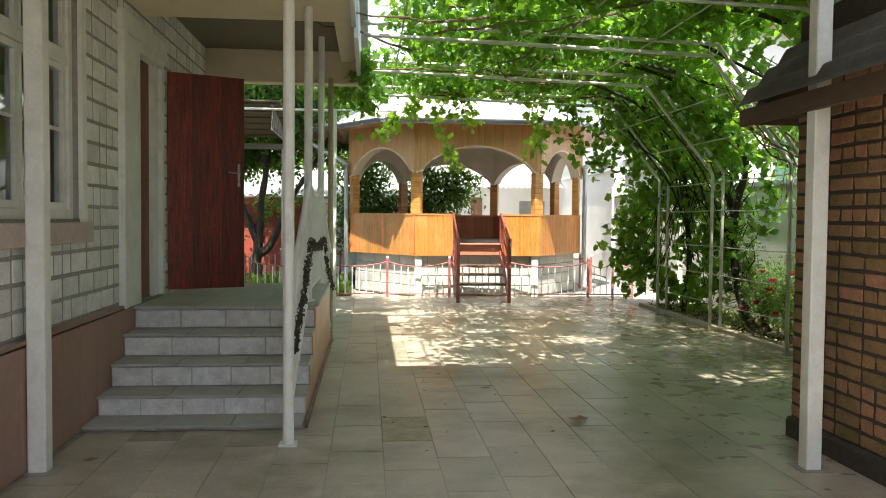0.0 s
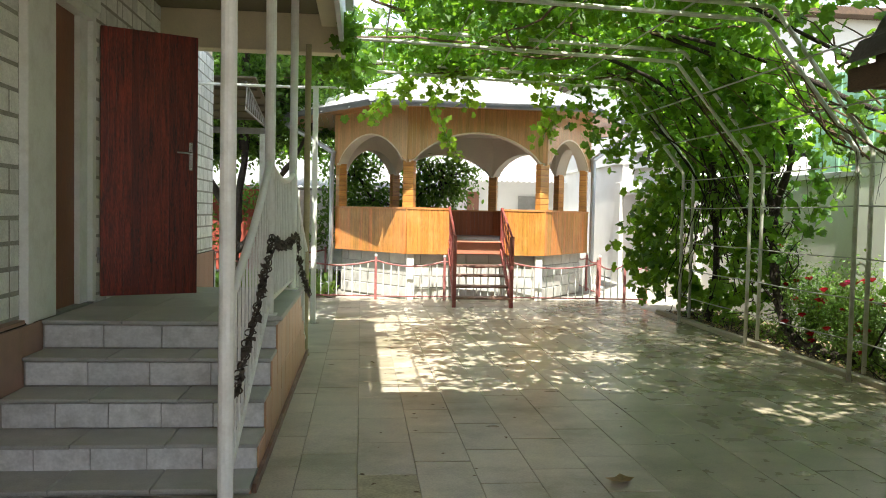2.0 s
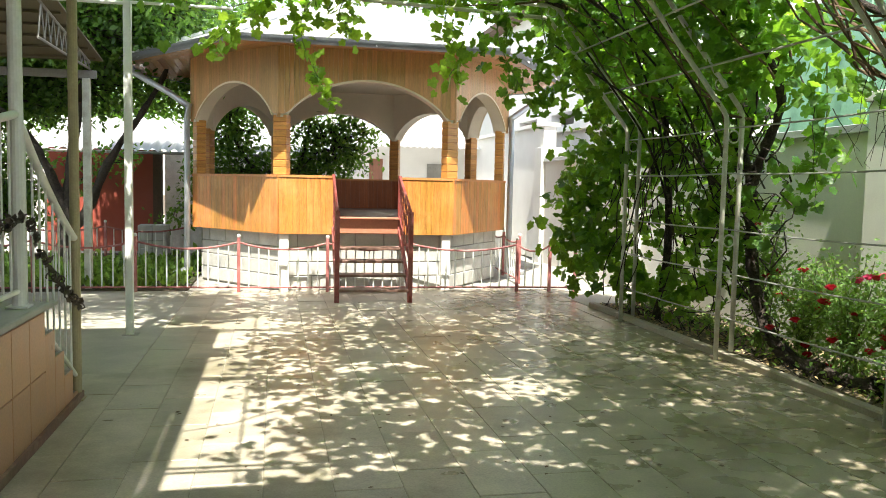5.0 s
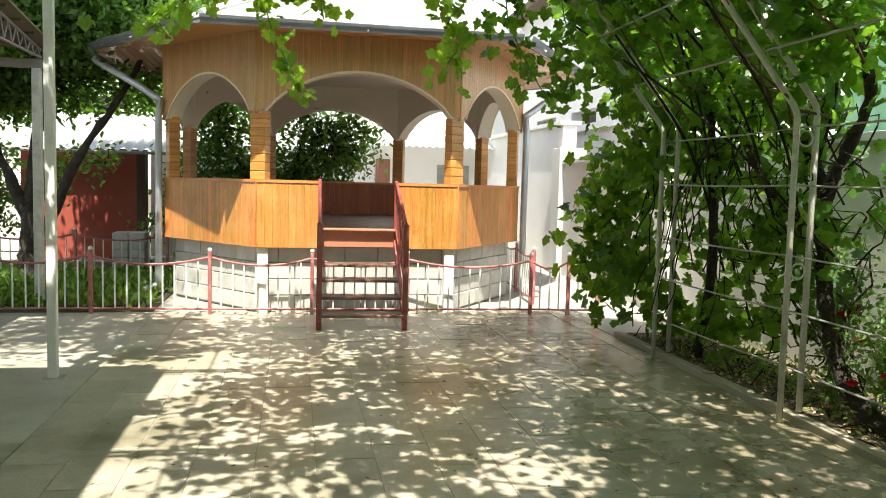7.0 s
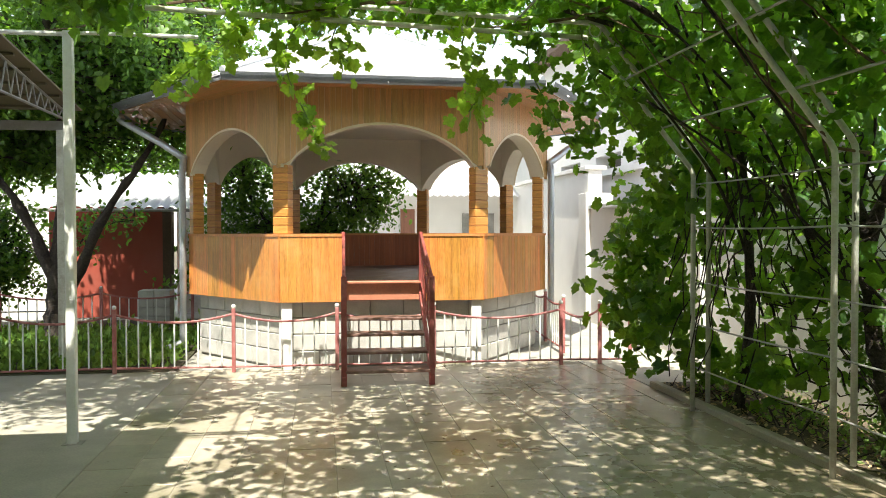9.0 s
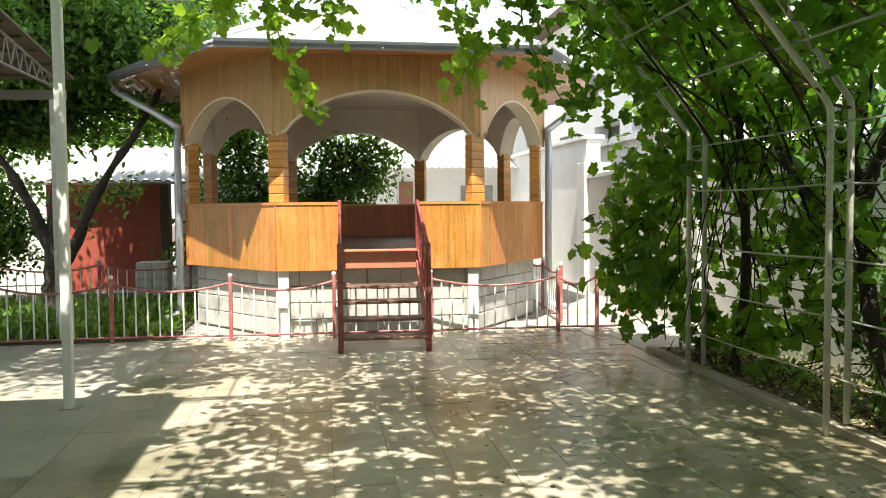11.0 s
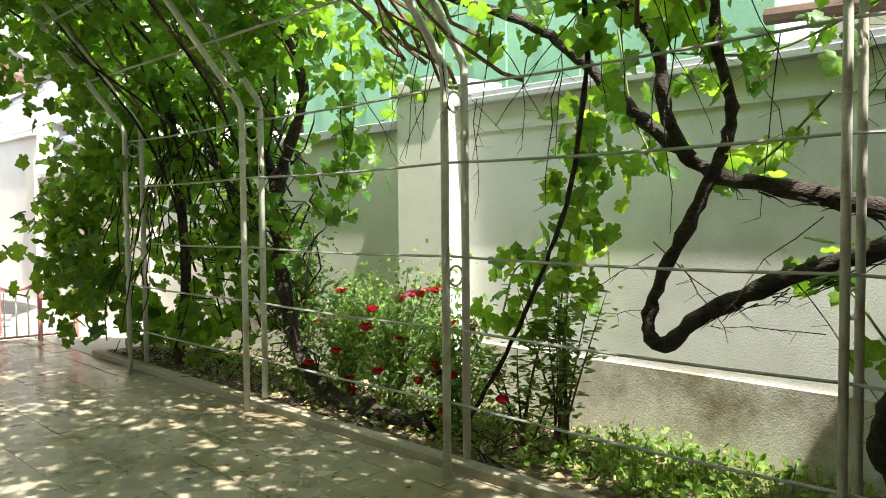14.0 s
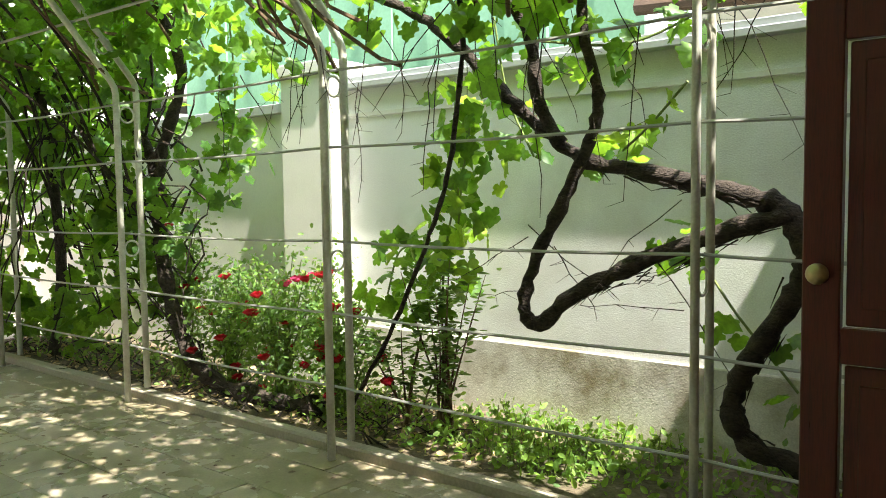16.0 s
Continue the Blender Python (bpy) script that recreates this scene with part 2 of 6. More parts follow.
M_DULL = material("dull_grey_paint", (0.27, 0.26, 0.235), 0.6, 0.15, 6, 70, 0.1, stain=(0.14, 0.12, 0.09), stain_amount=0.5, stain_scale=6)
M_WIRE = material("galvanised_wire", (0.40, 0.40, 0.38), 0.5, 0.1, 20, 90, 0.0, metal=0.4)
M_BARK = material("dark_vine_bark", (0.042, 0.031, 0.024), 0.95, 0.6, 16, 70, 1.0, stretch=(1.6, 0.7, 1.6), bump_dist=0.03)
M_BARK_PALE = material("brown_tree_bark", (0.055, 0.044, 0.036), 0.95, 0.4, 6, 40, 0.9, bump_dist=0.03)
M_TWIG = material("brown_twig", (0.14, 0.09, 0.055), 0.9, 0.3, 10, 60, 0.3)
M_STEM = material("green_stem", (0.16, 0.22, 0.06), 0.7, 0.2, 10, 60, 0.1)
# brighter, more translucent variant of the grape leaf, used on some tresses
M_LEAF_LIME = material("lime_grape_leaf", (0.16, 0.29, 0.03), 0.45, 0.2, 9, 50, 0.2, per="island", spread=0.3, translucent=(0.48, 0.72, 0.06), hue=0.02)
M_LEAF = material("grape_leaf", (0.058, 0.145, 0.022), 0.45, 0.25, 9, 50, 0.2, per="island", spread=0.35, translucent=(0.31, 0.58, 0.04), hue=0.025)
M_LEAF_DARK = material("tree_leaf", (0.06, 0.135, 0.03), 0.5, 0.25, 9, 50, 0.2, per="island", spread=0.4, translucent=(0.22, 0.42, 0.04), hue=0.02)
M_LEAF_ROSE = material("rose_leaf", (0.11, 0.215, 0.065), 0.5, 0.25, 9, 50, 0.2, per="island", spread=0.4, translucent=(0.40, 0.62, 0.12), hue=0.02)
M_WEED = material("pale_weed_leaf", (0.13, 0.255, 0.05), 0.55, 0.25, 9, 50, 0.2, per="island", spread=0.35, translucent=(0.40, 0.60, 0.09), hue=0.02)
M_ROSE = material("red_rose_petal", (0.60, 0.02, 0.035), 0.5, 0.2, 30, 90, 0.1, per="island", spread=0.25, translucent=(0.5, 0.02, 0.04))
M_PINKROSE = material("pink_rose_petal", (0.72, 0.06, 0.16), 0.5, 0.2, 30, 90, 0.1, per="island", spread=0.2, translucent=(0.9, 0.1, 0.25))
M_GARLAND = material("dull_bronze_scrollwork", (0.10, 0.08, 0.065), 0.55, 0.3, 20, 90, 0.2, metal=0.5)
M_CHROME = material("satin_chrome", (0.7, 0.7, 0.7), 0.25, 0.03, 5, 50, 0.0, metal=1.0)
M_BRASS = material("worn_brass", (0.50, 0.40, 0.22), 0.4, 0.1, 20, 90, 0.1, metal=0.8)
# dark tone that stands in for unlit rooms
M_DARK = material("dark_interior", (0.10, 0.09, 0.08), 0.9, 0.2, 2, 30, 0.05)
M_STAIN = material("rusty_floor_patch", (0.41, 0.35, 0.235), 0.6, 0.3, 9, 60, 0.1)
M_DRYLEAF = material("dry_leaf", (0.45, 0.33, 0.17), 0.8, 0.25, 20, 60, 0.2)
M_CABLE = material("black_cable", (0.03, 0.03, 0.03), 0.6, 0.1, 20, 60, 0.0)
M_GLASS = glass("window_glass")


# ---- mesh helpers ----
def mesh_of(name, bm, mat, smooth=False):
    me = bpy.data.meshes.new(name)
    bmesh.ops.recalc_face_normals(bm, faces=bm.faces)
    bm.to_mesh(me)
    bm.free()
    me.materials.append(mat)
    if smooth:
        me.polygons.foreach_set("use_smooth", [True] * len(me.polygons))
    return me


def part(name, bm, mat, parent=None, label="", smooth=False):
    ob = new(name, mesh_of(name, bm, mat, smooth))
    ob.parent = parent
    return tagged(ob, label)


def piece(name, me, parent, m):
    ob = new(name, me)
    ob.parent = parent
    ob.matrix_basis = m
    return ob


def thing(name, label, category, group="", m=None, kind=""):
    ob = new(name)
    ob.empty_display_size = 0.1
    if m is not None:
        ob.matrix_basis = m
    return tagged(ob, label, category, group, kind)


def structure(name, bm, mat, label, category="", smooth=False):
    return tagged(part(name, bm, mat, None, label, smooth), label, category or name.split("_")[0], "", "structure")


def box(bm, x0, x1, y0, y1, z0, z1, bevel=0.0):
    v = [bm.verts.new((x, y, z)) for x in (x0, x1) for y in (y0, y1) for z in (z0, z1)]
    fs = [bm.faces.new([v[i] for i in q]) for q in ((0, 1, 3, 2), (4, 6, 7, 5), (0, 4, 5, 1), (2, 3, 7, 6), (0, 2, 6, 4), (1, 5, 7, 3))]
    if bevel:
        es = list({e for f in fs for e in f.edges})
        bmesh.ops.bevel(bm, geom=es, offset=bevel, segments=1, affect="EDGES")
    return bm


def boxes(*args, bevel=0.0):
    bm = bmesh.new()
    for a in args:
        box(bm, *a, bevel=bevel)
    return bm


def tube(bm, pts, r, n=8, caps=True):
    """A round bar through pts; r is one radius or one a point."""
    pts = [Vector(p) for p in pts]
    rs = r if isinstance(r, (list, tuple)) else [r] * len(pts)
    rings, side = [], None
    for i, p in enumerate(pts):
        d = (pts[min(i + 1, len(pts) - 1)] - pts[max(i - 1, 0)]).normalized()
        if side is None:
            side = d.orthogonal().normalized()
        side = (side - d * side.dot(d)).normalized()
        up = d.cross(side)
        rings.append([bm.verts.new(p + (side * math.cos(a) + up * math.sin(a)) * rs[i]) for a in (2 * math.pi * k / n for k in range(n))])
    for a, b in zip(rings, rings[1:]):
        for k in range(n):
            bm.faces.new((a[k], a[(k + 1) % n], b[(k + 1) % n], b[k]))
    if caps:
        bm.faces.new(rings[0][::-1])
        bm.faces.new(rings[-1])
    return bm


def tubes(*bars, n=8):
    bm = bmesh.new()
    for pts, r in bars:
        tube(bm, pts, r, n)
    return bm


def ring(bm, centre, axis, R, r, n=16, k=6):
    axis = Vector(axis).normalized()
    a = axis.orthogonal().normalized()
    b = axis.cross(a)
    c = Vector(centre)
    rows = []
    for i in range(n):
        d = a * math.cos(2 * math.pi * i / n) + b * math.sin(2 * math.pi * i / n)
        rows.append([bm.verts.new(c + d * (R + r * math.cos(2 * math.pi * j / k)) + axis * r * math.sin(2 * math.pi * j / k)) for j in range(k)])
    for i in range(n):
        for j in range(k):
            bm.faces.new((rows[i][j], rows[(i + 1) % n][j], rows[(i + 1) % n][(j + 1) % k], rows[i][(j + 1) % k]))
    return bm


def smooth_path(pts, steps=5):
    """A Catmull-Rom line through pts."""
    P = [Vector(p) for p in pts]
    P = [P[0] * 2 - P[1]] + P + [P[-1] * 2 - P[-2]]
    out = []
    for i in range(1, len(P) - 2):
        for s in range(steps):
            t = s / steps
            a, b, c, d = P[i - 1], P[i], P[i + 1], P[i + 2]
            out.append(0.5 * ((2 * b) + (c - a) * t + (2 * a - 5 * b + 4 * c - d) * t * t + (3 * b - a - 3 * c + d) * t ** 3))
    return out + [P[-2]]


def chunk(w, d, h, bevel=0.006, rough=0.004, seed=0):
    """A slightly uneven block, its back face at y = 0, growing towards -y; 44 triangles."""
    rnd = random.Random(seed)
    bm = boxes((-w / 2, w / 2, -d, 0, -h / 2, h / 2), bevel=bevel)
    for v in bm.verts:
        v.co += Vector((rnd.uniform(-1, 1), rnd.uniform(-1, 1), rnd.uniform(-1, 1))) * rough
    return bm


def coursed(parent, name, m, length, height, bl, bh, joint, depth, mat, rest_mat, near, holes=(), rough=0.004, seed=0, bond=0.5, limit=290, halves=False):
    """Blocks in courses on the plane of m (x along, z up, -y outwards). Blocks inside near (x0, x1, z0, z1) are objects, the others one mesh."""
    rnd = random.Random(seed)
    variants = [mesh_of(name, chunk(bl - joint, depth, bh - joint, 0.006, rough, seed * 10 + i), mat) for i in range(5)]
    rest = bmesh.new()
    count = 0
    rows = int(round(height / bh))
    for r in range(rows):
        z = (r + 0.5) * bh
        x = -bl * (bond if r % 2 else 0.0)
        while x < length - 0.02:
            step = bl
            if halves and rnd.random() < 0.4:
                step = bl / 2
            a, b = max(x, 0.0), min(x + step, length)
            x += step
            spans = [(a, b)]
            for h0, h1, z0, z1 in holes:
                if z + bh / 2 > z0 + 0.02 and z - bh / 2 < z1 - 0.02:
                    spans = [q for s0, s1 in spans for q in ((s0, min(s1, h0)), (max(s0, h1), s1)) if q[1] - q[0] > 0.03]
            for s0, s1 in spans:
                w = s1 - s0
                if w < 0.03:
                    continue
                c = (s0 + s1) / 2
                if near[0] <= c <= near[1] and near[2] <= z <= near[3] and count < limit:
                    count += 1
                    ob = piece(name, variants[rnd.randrange(5)], parent, m @ Matrix.Translation((c, 0, z)) @ Matrix.Diagonal(((w - joint) / (bl - joint), rnd.uniform(0.96, 1.08), 1, 1)))
                else:
                    box_in(rest, m, c - (w - joint) / 2, c + (w - joint) / 2, -depth * rnd.uniform(0.96, 1.08), 0, z - (bh - joint) / 2, z + (bh - joint) / 2)
    if len(rest.verts):
        ob = part(name + "_rest", rest, rest_mat, parent)
        tagged(ob, kind="stuff")
    else:
        rest.free()


def box_in(bm, m, x0, x1, y0, y1, z0, z1):
    v = [bm.verts.new(m @ Vector((x, y, z))) for x in (x0, x1) for y in (y0, y1) for z in (z0, z1)]
    for q in ((0, 1, 3, 2), (4, 6, 7, 5), (0, 4, 5, 1), (2, 3, 7, 6), (0, 2, 6, 4), (1, 5, 7, 3)):
        bm.faces.new([v[i] for i in q])


def vine_leaf():
    """Outline of a lobed leaf, stalk at the origin, 1 long."""
    lobes = [(0, 0.10), (0.09, -0.07), (0.28, -0.11), (0.42, 0.00), (0.46, 0.13), (0.39, 0.23), (0.56, 0.33), (0.58, 0.52), (0.44, 0.55), (0.33, 0.59), (0.31, 0.74), (0.17, 0.84), (0, 1.03)]
    right = [(x, y) for x, y in lobes]
    left = [(-x, y) for x, y in lobes[1:-1]][::-1]
    outline = right + left
    verts = [(0, 0.38, 0.05)] + [(x, y, -0.30 * x * x - 0.18 * (y - 0.4) ** 2 + 0.05 * math.sin(17 * x + 9 * y)) for x, y in outline]
    n = len(outline)
    return np.array(verts), [(0, 1 + i, 1 + (i + 1) % n) for i in range(n)]


def oval_leaf():
    outline = [(0, 0), (0.2, 0.18), (0.27, 0.45), (0.17, 0.78), (0, 1.0), (-0.17, 0.78), (-0.27, 0.45), (-0.2, 0.18)]
    verts = [(0, 0.45, -0.06)] + [(x, y, -0.12 * (y - 0.5) ** 2 + 0.1 * abs(x)) for x, y in outline]
    return np.array(verts), [(0, 1 + i, 1 + (i + 1) % 8) for i in range(8)]


def foliage(name, places, sizes, mat, parent, shape, rng, flat=0.5, droop=0.5, label=""):
    """Many leaves in one mesh: places (n, 3), sizes (n). flat: 1 lies level, 0 hangs at random; droop: tip downwards."""
    V, F = shape
    P, S = np.asarray(places, float), np.asarray(sizes, float)
    n = len(P)
    N = rng.normal(size=(n, 3)) * (1 - flat) + np.array([0, 0, 1.0]) * flat
    N /= np.linalg.norm(N, axis=1)[:, None]
    D = rng.normal(size=(n, 3)) - np.array([0, 0, droop * 2])
    D -= N * (D * N).sum(1)[:, None]
    D /= np.linalg.norm(D, axis=1)[:, None] + 1e-9
    X = np.cross(D, N)
    curl = rng.uniform(0.3, 1.8, n)
    co = (V[None, :, 0, None] * X[:, None] + V[None, :, 1, None] * D[:, None] + V[None, :, 2, None] * N[:, None] * curl[:, None, None]) * S[:, None, None] + P[:, None]
    k = len(V)
    faces = (np.array(F)[None] + (np.arange(n) * k)[:, None, None]).reshape(-1, 3)
    me = bpy.data.meshes.new(name)
    me.vertices.add(n * k)
    me.vertices.foreach_set("co", co.reshape(-1))
    me.loops.add(faces.size)
    me.loops.foreach_set("vertex_index", faces.reshape(-1).astype(np.int32))
    me.polygons.add(len(faces))
    me.polygons.foreach_set("loop_start", np.arange(0, faces.size, 3, dtype=np.int32))
    me.polygons.foreach_set("use_smooth", np.ones(len(faces), dtype=bool))
    me.update(calc_edges=True)
    me.materials.append(mat)
    ob = new(name, me)
    ob.parent = parent
    return tagged(ob, label, kind="stuff")


# ---- ground and paving ----
structure("ground", boxes((-60, 60, -40, 90, -0.6, -0.06)), M_SOIL, "dark soil and sparse green ground", "ground")
floor = structure("pavement", boxes((-9, 4.616, -6, 14.95, -0.06, -0.005)), M_JOINT, "limestone slab courtyard paving with dark joints", "pavement")
structure("kerb", boxes((4.618, 4.705, 5.45, 13.3, -0.06, 0.052), bevel=0.012), M_KERB, "worn concrete kerb along the flower bed", "kerb")
structure("garden_bed", boxes((4.705, 5.75, 5.45, 13.3, -0.06, 0.03)), M_BED, "bare earth of the flower bed by the wall", "ground")
structure("path_north", boxes((4.62, 5.75, 13.305, 14.945, -0.06, 0.002)), M_YARD, "pale worn concrete beyond the flower bed", "pavement")
structure("far_path", boxes((-9, 9, 14.95, 40, -0.06, -0.03)), M_CONCRETE, "pale concrete yard beyond the railing", "pavement")

# ---- house ----
WALL_X = -1.80
H0, H1 = -4.0, 12.9
WIN = ((4.35, 5.90, 1.40, 2.92), (10.35, 11.60, 1.42, 2.90))
DOOR = (6.72, 8.03, 0.70, 2.86)
holes = [(a - H0, b - H0, c, d) for a, b, c, d in WIN] + [(DOOR[0] - H0, DOOR[1] - H0, DOOR[2], DOOR[3])]


def wall_with_holes(bm, y0, y1, z0, z1, openings, x0, x1):
    ys = sorted({y0, y1, *[v for o in openings for v in o[:2]]})
    zs = sorted({z0, z1, *[v for o in openings for v in o[2:]]})
    for a, b in zip(ys, ys[1:]):
        for c, d in zip(zs, zs[1:]):
            if not any(o[0] <= (a + b) / 2 <= o[1] and o[2] <= (c + d) / 2 <= o[3] for o in openings):
                box(bm, x0, x1, a, b, c, d)


bm = bmesh.new()
wall_with_holes(bm, H0, H1, 0.0, 3.45, [*WIN, DOOR], WALL_X - 0.33, WALL_X - 0.0035)
wall_house = structure("wall_house", bm, M_MORTAR, "house wall of pale grey split-face blocks", "wall")
structure("wall_house_back", boxes((-6.3, -6.0, H0, H1, 0, 3.45), (-6.0, WALL_X - 0.33, H0, H0 + 0.3, 0, 3.45), (-6.0, WALL_X - 0.33, H1 - 0.3, H1, 0, 3.45)), M_SILICATE_REST, "pale block walls closing the house", "wall")
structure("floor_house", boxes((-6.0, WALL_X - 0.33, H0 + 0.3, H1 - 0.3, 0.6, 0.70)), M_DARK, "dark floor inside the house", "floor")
structure("ceiling_house", boxes((-6.3, WALL_X - 0.02, H0, H1, 3.46, 3.6)), M_CREAM, "cream ceiling slab of the house", "ceiling")

# the plinth of granite tiles
plinth = structure("plinth", boxes((WALL_X - 0.02, WALL_X + 0.035, H0, 6.95, 0, 0.71)), M_MORTAR_DARK, "pink-brown granite tiled plinth along the house", "plinth")
tile = mesh_of("tile", chunk(0.30, 0.014, 0.69, 0.003, 0.0005, 3), M_PINK)
for i in range(36):
    piece("tile", tile, plinth, pose(WALL_X + 0.036, 6.79 - 0.304 * i, 0.352, 0, 0, 90))
part("ledge", boxes((WALL_X - 0.01, WALL_X + 0.055, H0, 6.66, 0.711, 0.735), bevel=0.004), M_PINK, plinth, "dark stone ledge on the plinth")

plinth_n = structure("plinth_north", boxes((WALL_X - 0.02, WALL_X + 0.03, 8.95, H1, 0, 0.86)), M_MORTAR_DARK, "pink-brown tiled plinth beyond the landing", "plinth")
for i in range(12):
    piece("tile", tile, plinth_n, pose(WALL_X + 0.031, 9.12 + 0.314 * i, 0.432, 0, 0, 90) @ Matrix.Diagonal((1.025, 1, 0.85 / 0.69, 1)))

# porch ceiling, beams and eaves
structure("ceiling_porch", boxes((WALL_X - 0.02, -0.04, 7.45, 10.02, 3.40, 3.46)), M_OLIVE, "olive-brown board ceiling of the porch", "ceiling")
structure("ceiling_eaves", boxes((WALL_X - 0.02, -0.04, H0, 7.45, 3.13, 3.26)), M_CREAM, "cream plaster soffit of the eaves", "ceiling")
structure("beam_porch", boxes((WALL_X - 0.02, -0.02, 10.02, 10.22, 3.02, 3.46), (-0.22, -0.02, 7.45, 10.02, 3.28, 3.46), bevel=0.006), M_CREAM, "cream plastered beam at the end of the porch", "beam")
structure("roof_house", boxes((-7, -0.0, H0 - 0.3, 10.3, 3.61, 3.70), (-7, WALL_X + 0.06, 10.3, 13.0, 3.61, 3.70)), M_SLATE, "grey sheet roof over the house", "roof")
structure("fascia", boxes((-0.04, 0.0, H0, 7.45, 3.09, 3.6), (-0.02, 0.02, 7.45, 10.24, 3.0, 3.6), (0.02, 0.10, H0, 10.24, 3.50, 3.60)), M_GALV, "grey metal fascia and gutter along the eaves", "fascia")

# ---- landing and steps ----
STEP_Z = [0.04, 0.175, 0.345, 0.52, 0.70]
STEP_Y = [5.72, 6.02, 6.32, 6.63, 6.92]
LX0, LX1 = WALL_X + 0.05, -0.31
bm = bmesh.new()
for k, (y, z) in enumerate(zip(STEP_Y, STEP_Z)):
    box(bm, LX0, LX1 - 0.012, y + 0.02, 8.92 if k == 4 else STEP_Y[k + 1] + 0.02, 0, z - 0.022)
for k in range(4):
    box(bm, LX0, LX1 - 0.012, 8.92 + 0.2 * k, 9.12 + 0.2 * k, 0, 0.545 - 0.16 * k)
steps = structure("stairs", bm, M_MORTAR, "tiled entrance steps with pale marble risers and grey treads", "stairs")
trd = mesh_of("tread", chunk(0.475, 0.335, 0.022, 0.004, 0.001, 5), M_TREAD)
ris = [mesh_of("riser_tile", chunk(0.268, 0.012, 0.130, 0.004, 0.001, 6 + i), M_MARBLE) for i in range(3)]
for k in range(5):
    for i in range(3):
        piece("tread", trd, steps, pose(LX0 + 0.24 + 0.479 * i, STEP_Y[k] + 0.325, STEP_Z[k] - 0.011))
    if k:
        n = 5 if k < 3 else 4
        w = (LX1 - LX0 - 0.02) / n
        for i in range(n):
            piece("riser_tile", ris[(i + k) % 3], steps, pose(LX0 + 0.01 + w * (i + 0.5), STEP_Y[k] + 0.018, (STEP_Z[k - 1] + STEP_Z[k]) / 2 - 0.011) @ Matrix.Diagonal((w / 0.272, 1, 1.04, 1)))
lt = mesh_of("landing_tile", chunk(0.475, 0.5, 0.022, 0.003, 0.0008, 9), M_TREAD)
for i in range(3):
    for j in range(4):
        piece("landing_tile", lt, steps, pose(LX0 + 0.24 + 0.479 * i, 7.25 + 0.5 * (j + 0.5) + 0.22, 0.689))
# the side of the landing, clad in glazed tiles that follow the steps
side_tile = mesh_of("side_tile", chunk(0.28, 0.012, 0.30, 0.003, 0.0006, 12), M_ORANGE_TILE)
for k in range(4):
    y0, y1 = STEP_Y[k], STEP_Y[k + 1]
    z = STEP_Z[k] - 0.022
    piece("side_tile", side_tile, steps, pose(LX1 - 0.012, (y0 + y1) / 2 + 0.02, z / 2, 0, 0, 90) @ Matrix.Diagonal(((y1 - y0 - 0.006) / 0.28, 1, z / 0.30, 1)))
for i in range(7):
    for j in range(2):
        piece("side_tile", side_tile, steps, pose(LX1 - 0.012, 6.94 + 0.284 * (i + 0.5), 0.02 + 0.33 * (j + 0.5), 0, 0, 90) @ Matrix.Diagonal((1, 1, 0.325 / 0.30, 1)))
for k in range(4):
    z = 0.545 - 0.16 * k
    piece("side_tile", side_tile, steps, pose(LX1 - 0.012, 9.02 + 0.2 * k, z / 2, 0, 0, 90) @ Matrix.Diagonal((0.197 / 0.28, 1, z / 0.30, 1)))
part("kerb_slab", boxes((LX1 - 0.10, LX1 + 0.03, 6.93, 8.93, 0.70, 0.735), bevel=0.008), M_TREAD, steps, "grey-green stone edge slab of the landing")
part("base_strip", boxes((LX1 + 0.004, LX1 + 0.024, 5.75, 9.7, 0, 0.05)), M_STEP_WOOD, steps, "brown stained base strip")

# ---- posts and railings of the porch ----
PX = -0.375


def pipe_post(name, x, y, z0, z1, r, mat, label, plate=True):
    t = thing(name, label, "post", "", pose(x, y, z0))
    part("pole", tubes(([(0, 0, 0), (0, 0, z1 - z0)], r), n=14), mat, t, smooth=False)
    if plate:
        part("base_plate", boxes((-r * 1.6, r * 1.6, -r * 1.6, r * 1.6, 0.0, 0.012), bevel=0.003), mat, t)
    return t


def square_post(name, x, y, z1, a, mat, label):
    t = thing(name, label, "post", "", pose(x, y, 0))
    part("pole", boxes((-a, a, -a, a, 0, z1), bevel=0.006), mat, t)
    part("footing", boxes((-a * 1.9, a * 2.3, -a * 1.8, a * 2.0, 0, 0.006), bevel=0.002), M_CONCRETE, t, "crumbly mortar at the foot")
    return t


square_post("roof_post", -1.695, 4.93, 3.13, 0.05, M_WHITE, "white painted square roof post beside the plinth")
square_post("roof_post", 2.66, 4.69, 3.1, 0.046, M_WHITE, "white painted square roof post before the brick shed")
pipe_post("porch_post", PX, 5.36, 0, 3.13, 0.036, M_WHITE, "white round steel post at the foot of the steps")
pipe_post("porch_post", PX, 6.97, 0.735, 3.13, 0.034, M_WHITE, "white round steel post on the landing corner")
pipe_post("porch_post", PX, 8.72, 0.735, 3.28, 0.034, M_WHITE, "white round steel post on the far landing corner")
pipe_post("porch_post", -0.32, 9.66, 0, 3.02, 0.03, M_PIPE_TAN, "ochre round steel post by the rear steps")
wp = square_post("yard_post", -0.375, 11.90, 2.97, 0.033, M_WHITE, "white slim square post standing alone on the paving")
part("cross_bar", tubes(([(0, 0, 2.95), (-1.45, 0, 2.95)], 0.018), ([(0, 0, 2.96), (0.9, 0.0, 2.96)], 0.014)), M_WHITE, wp)


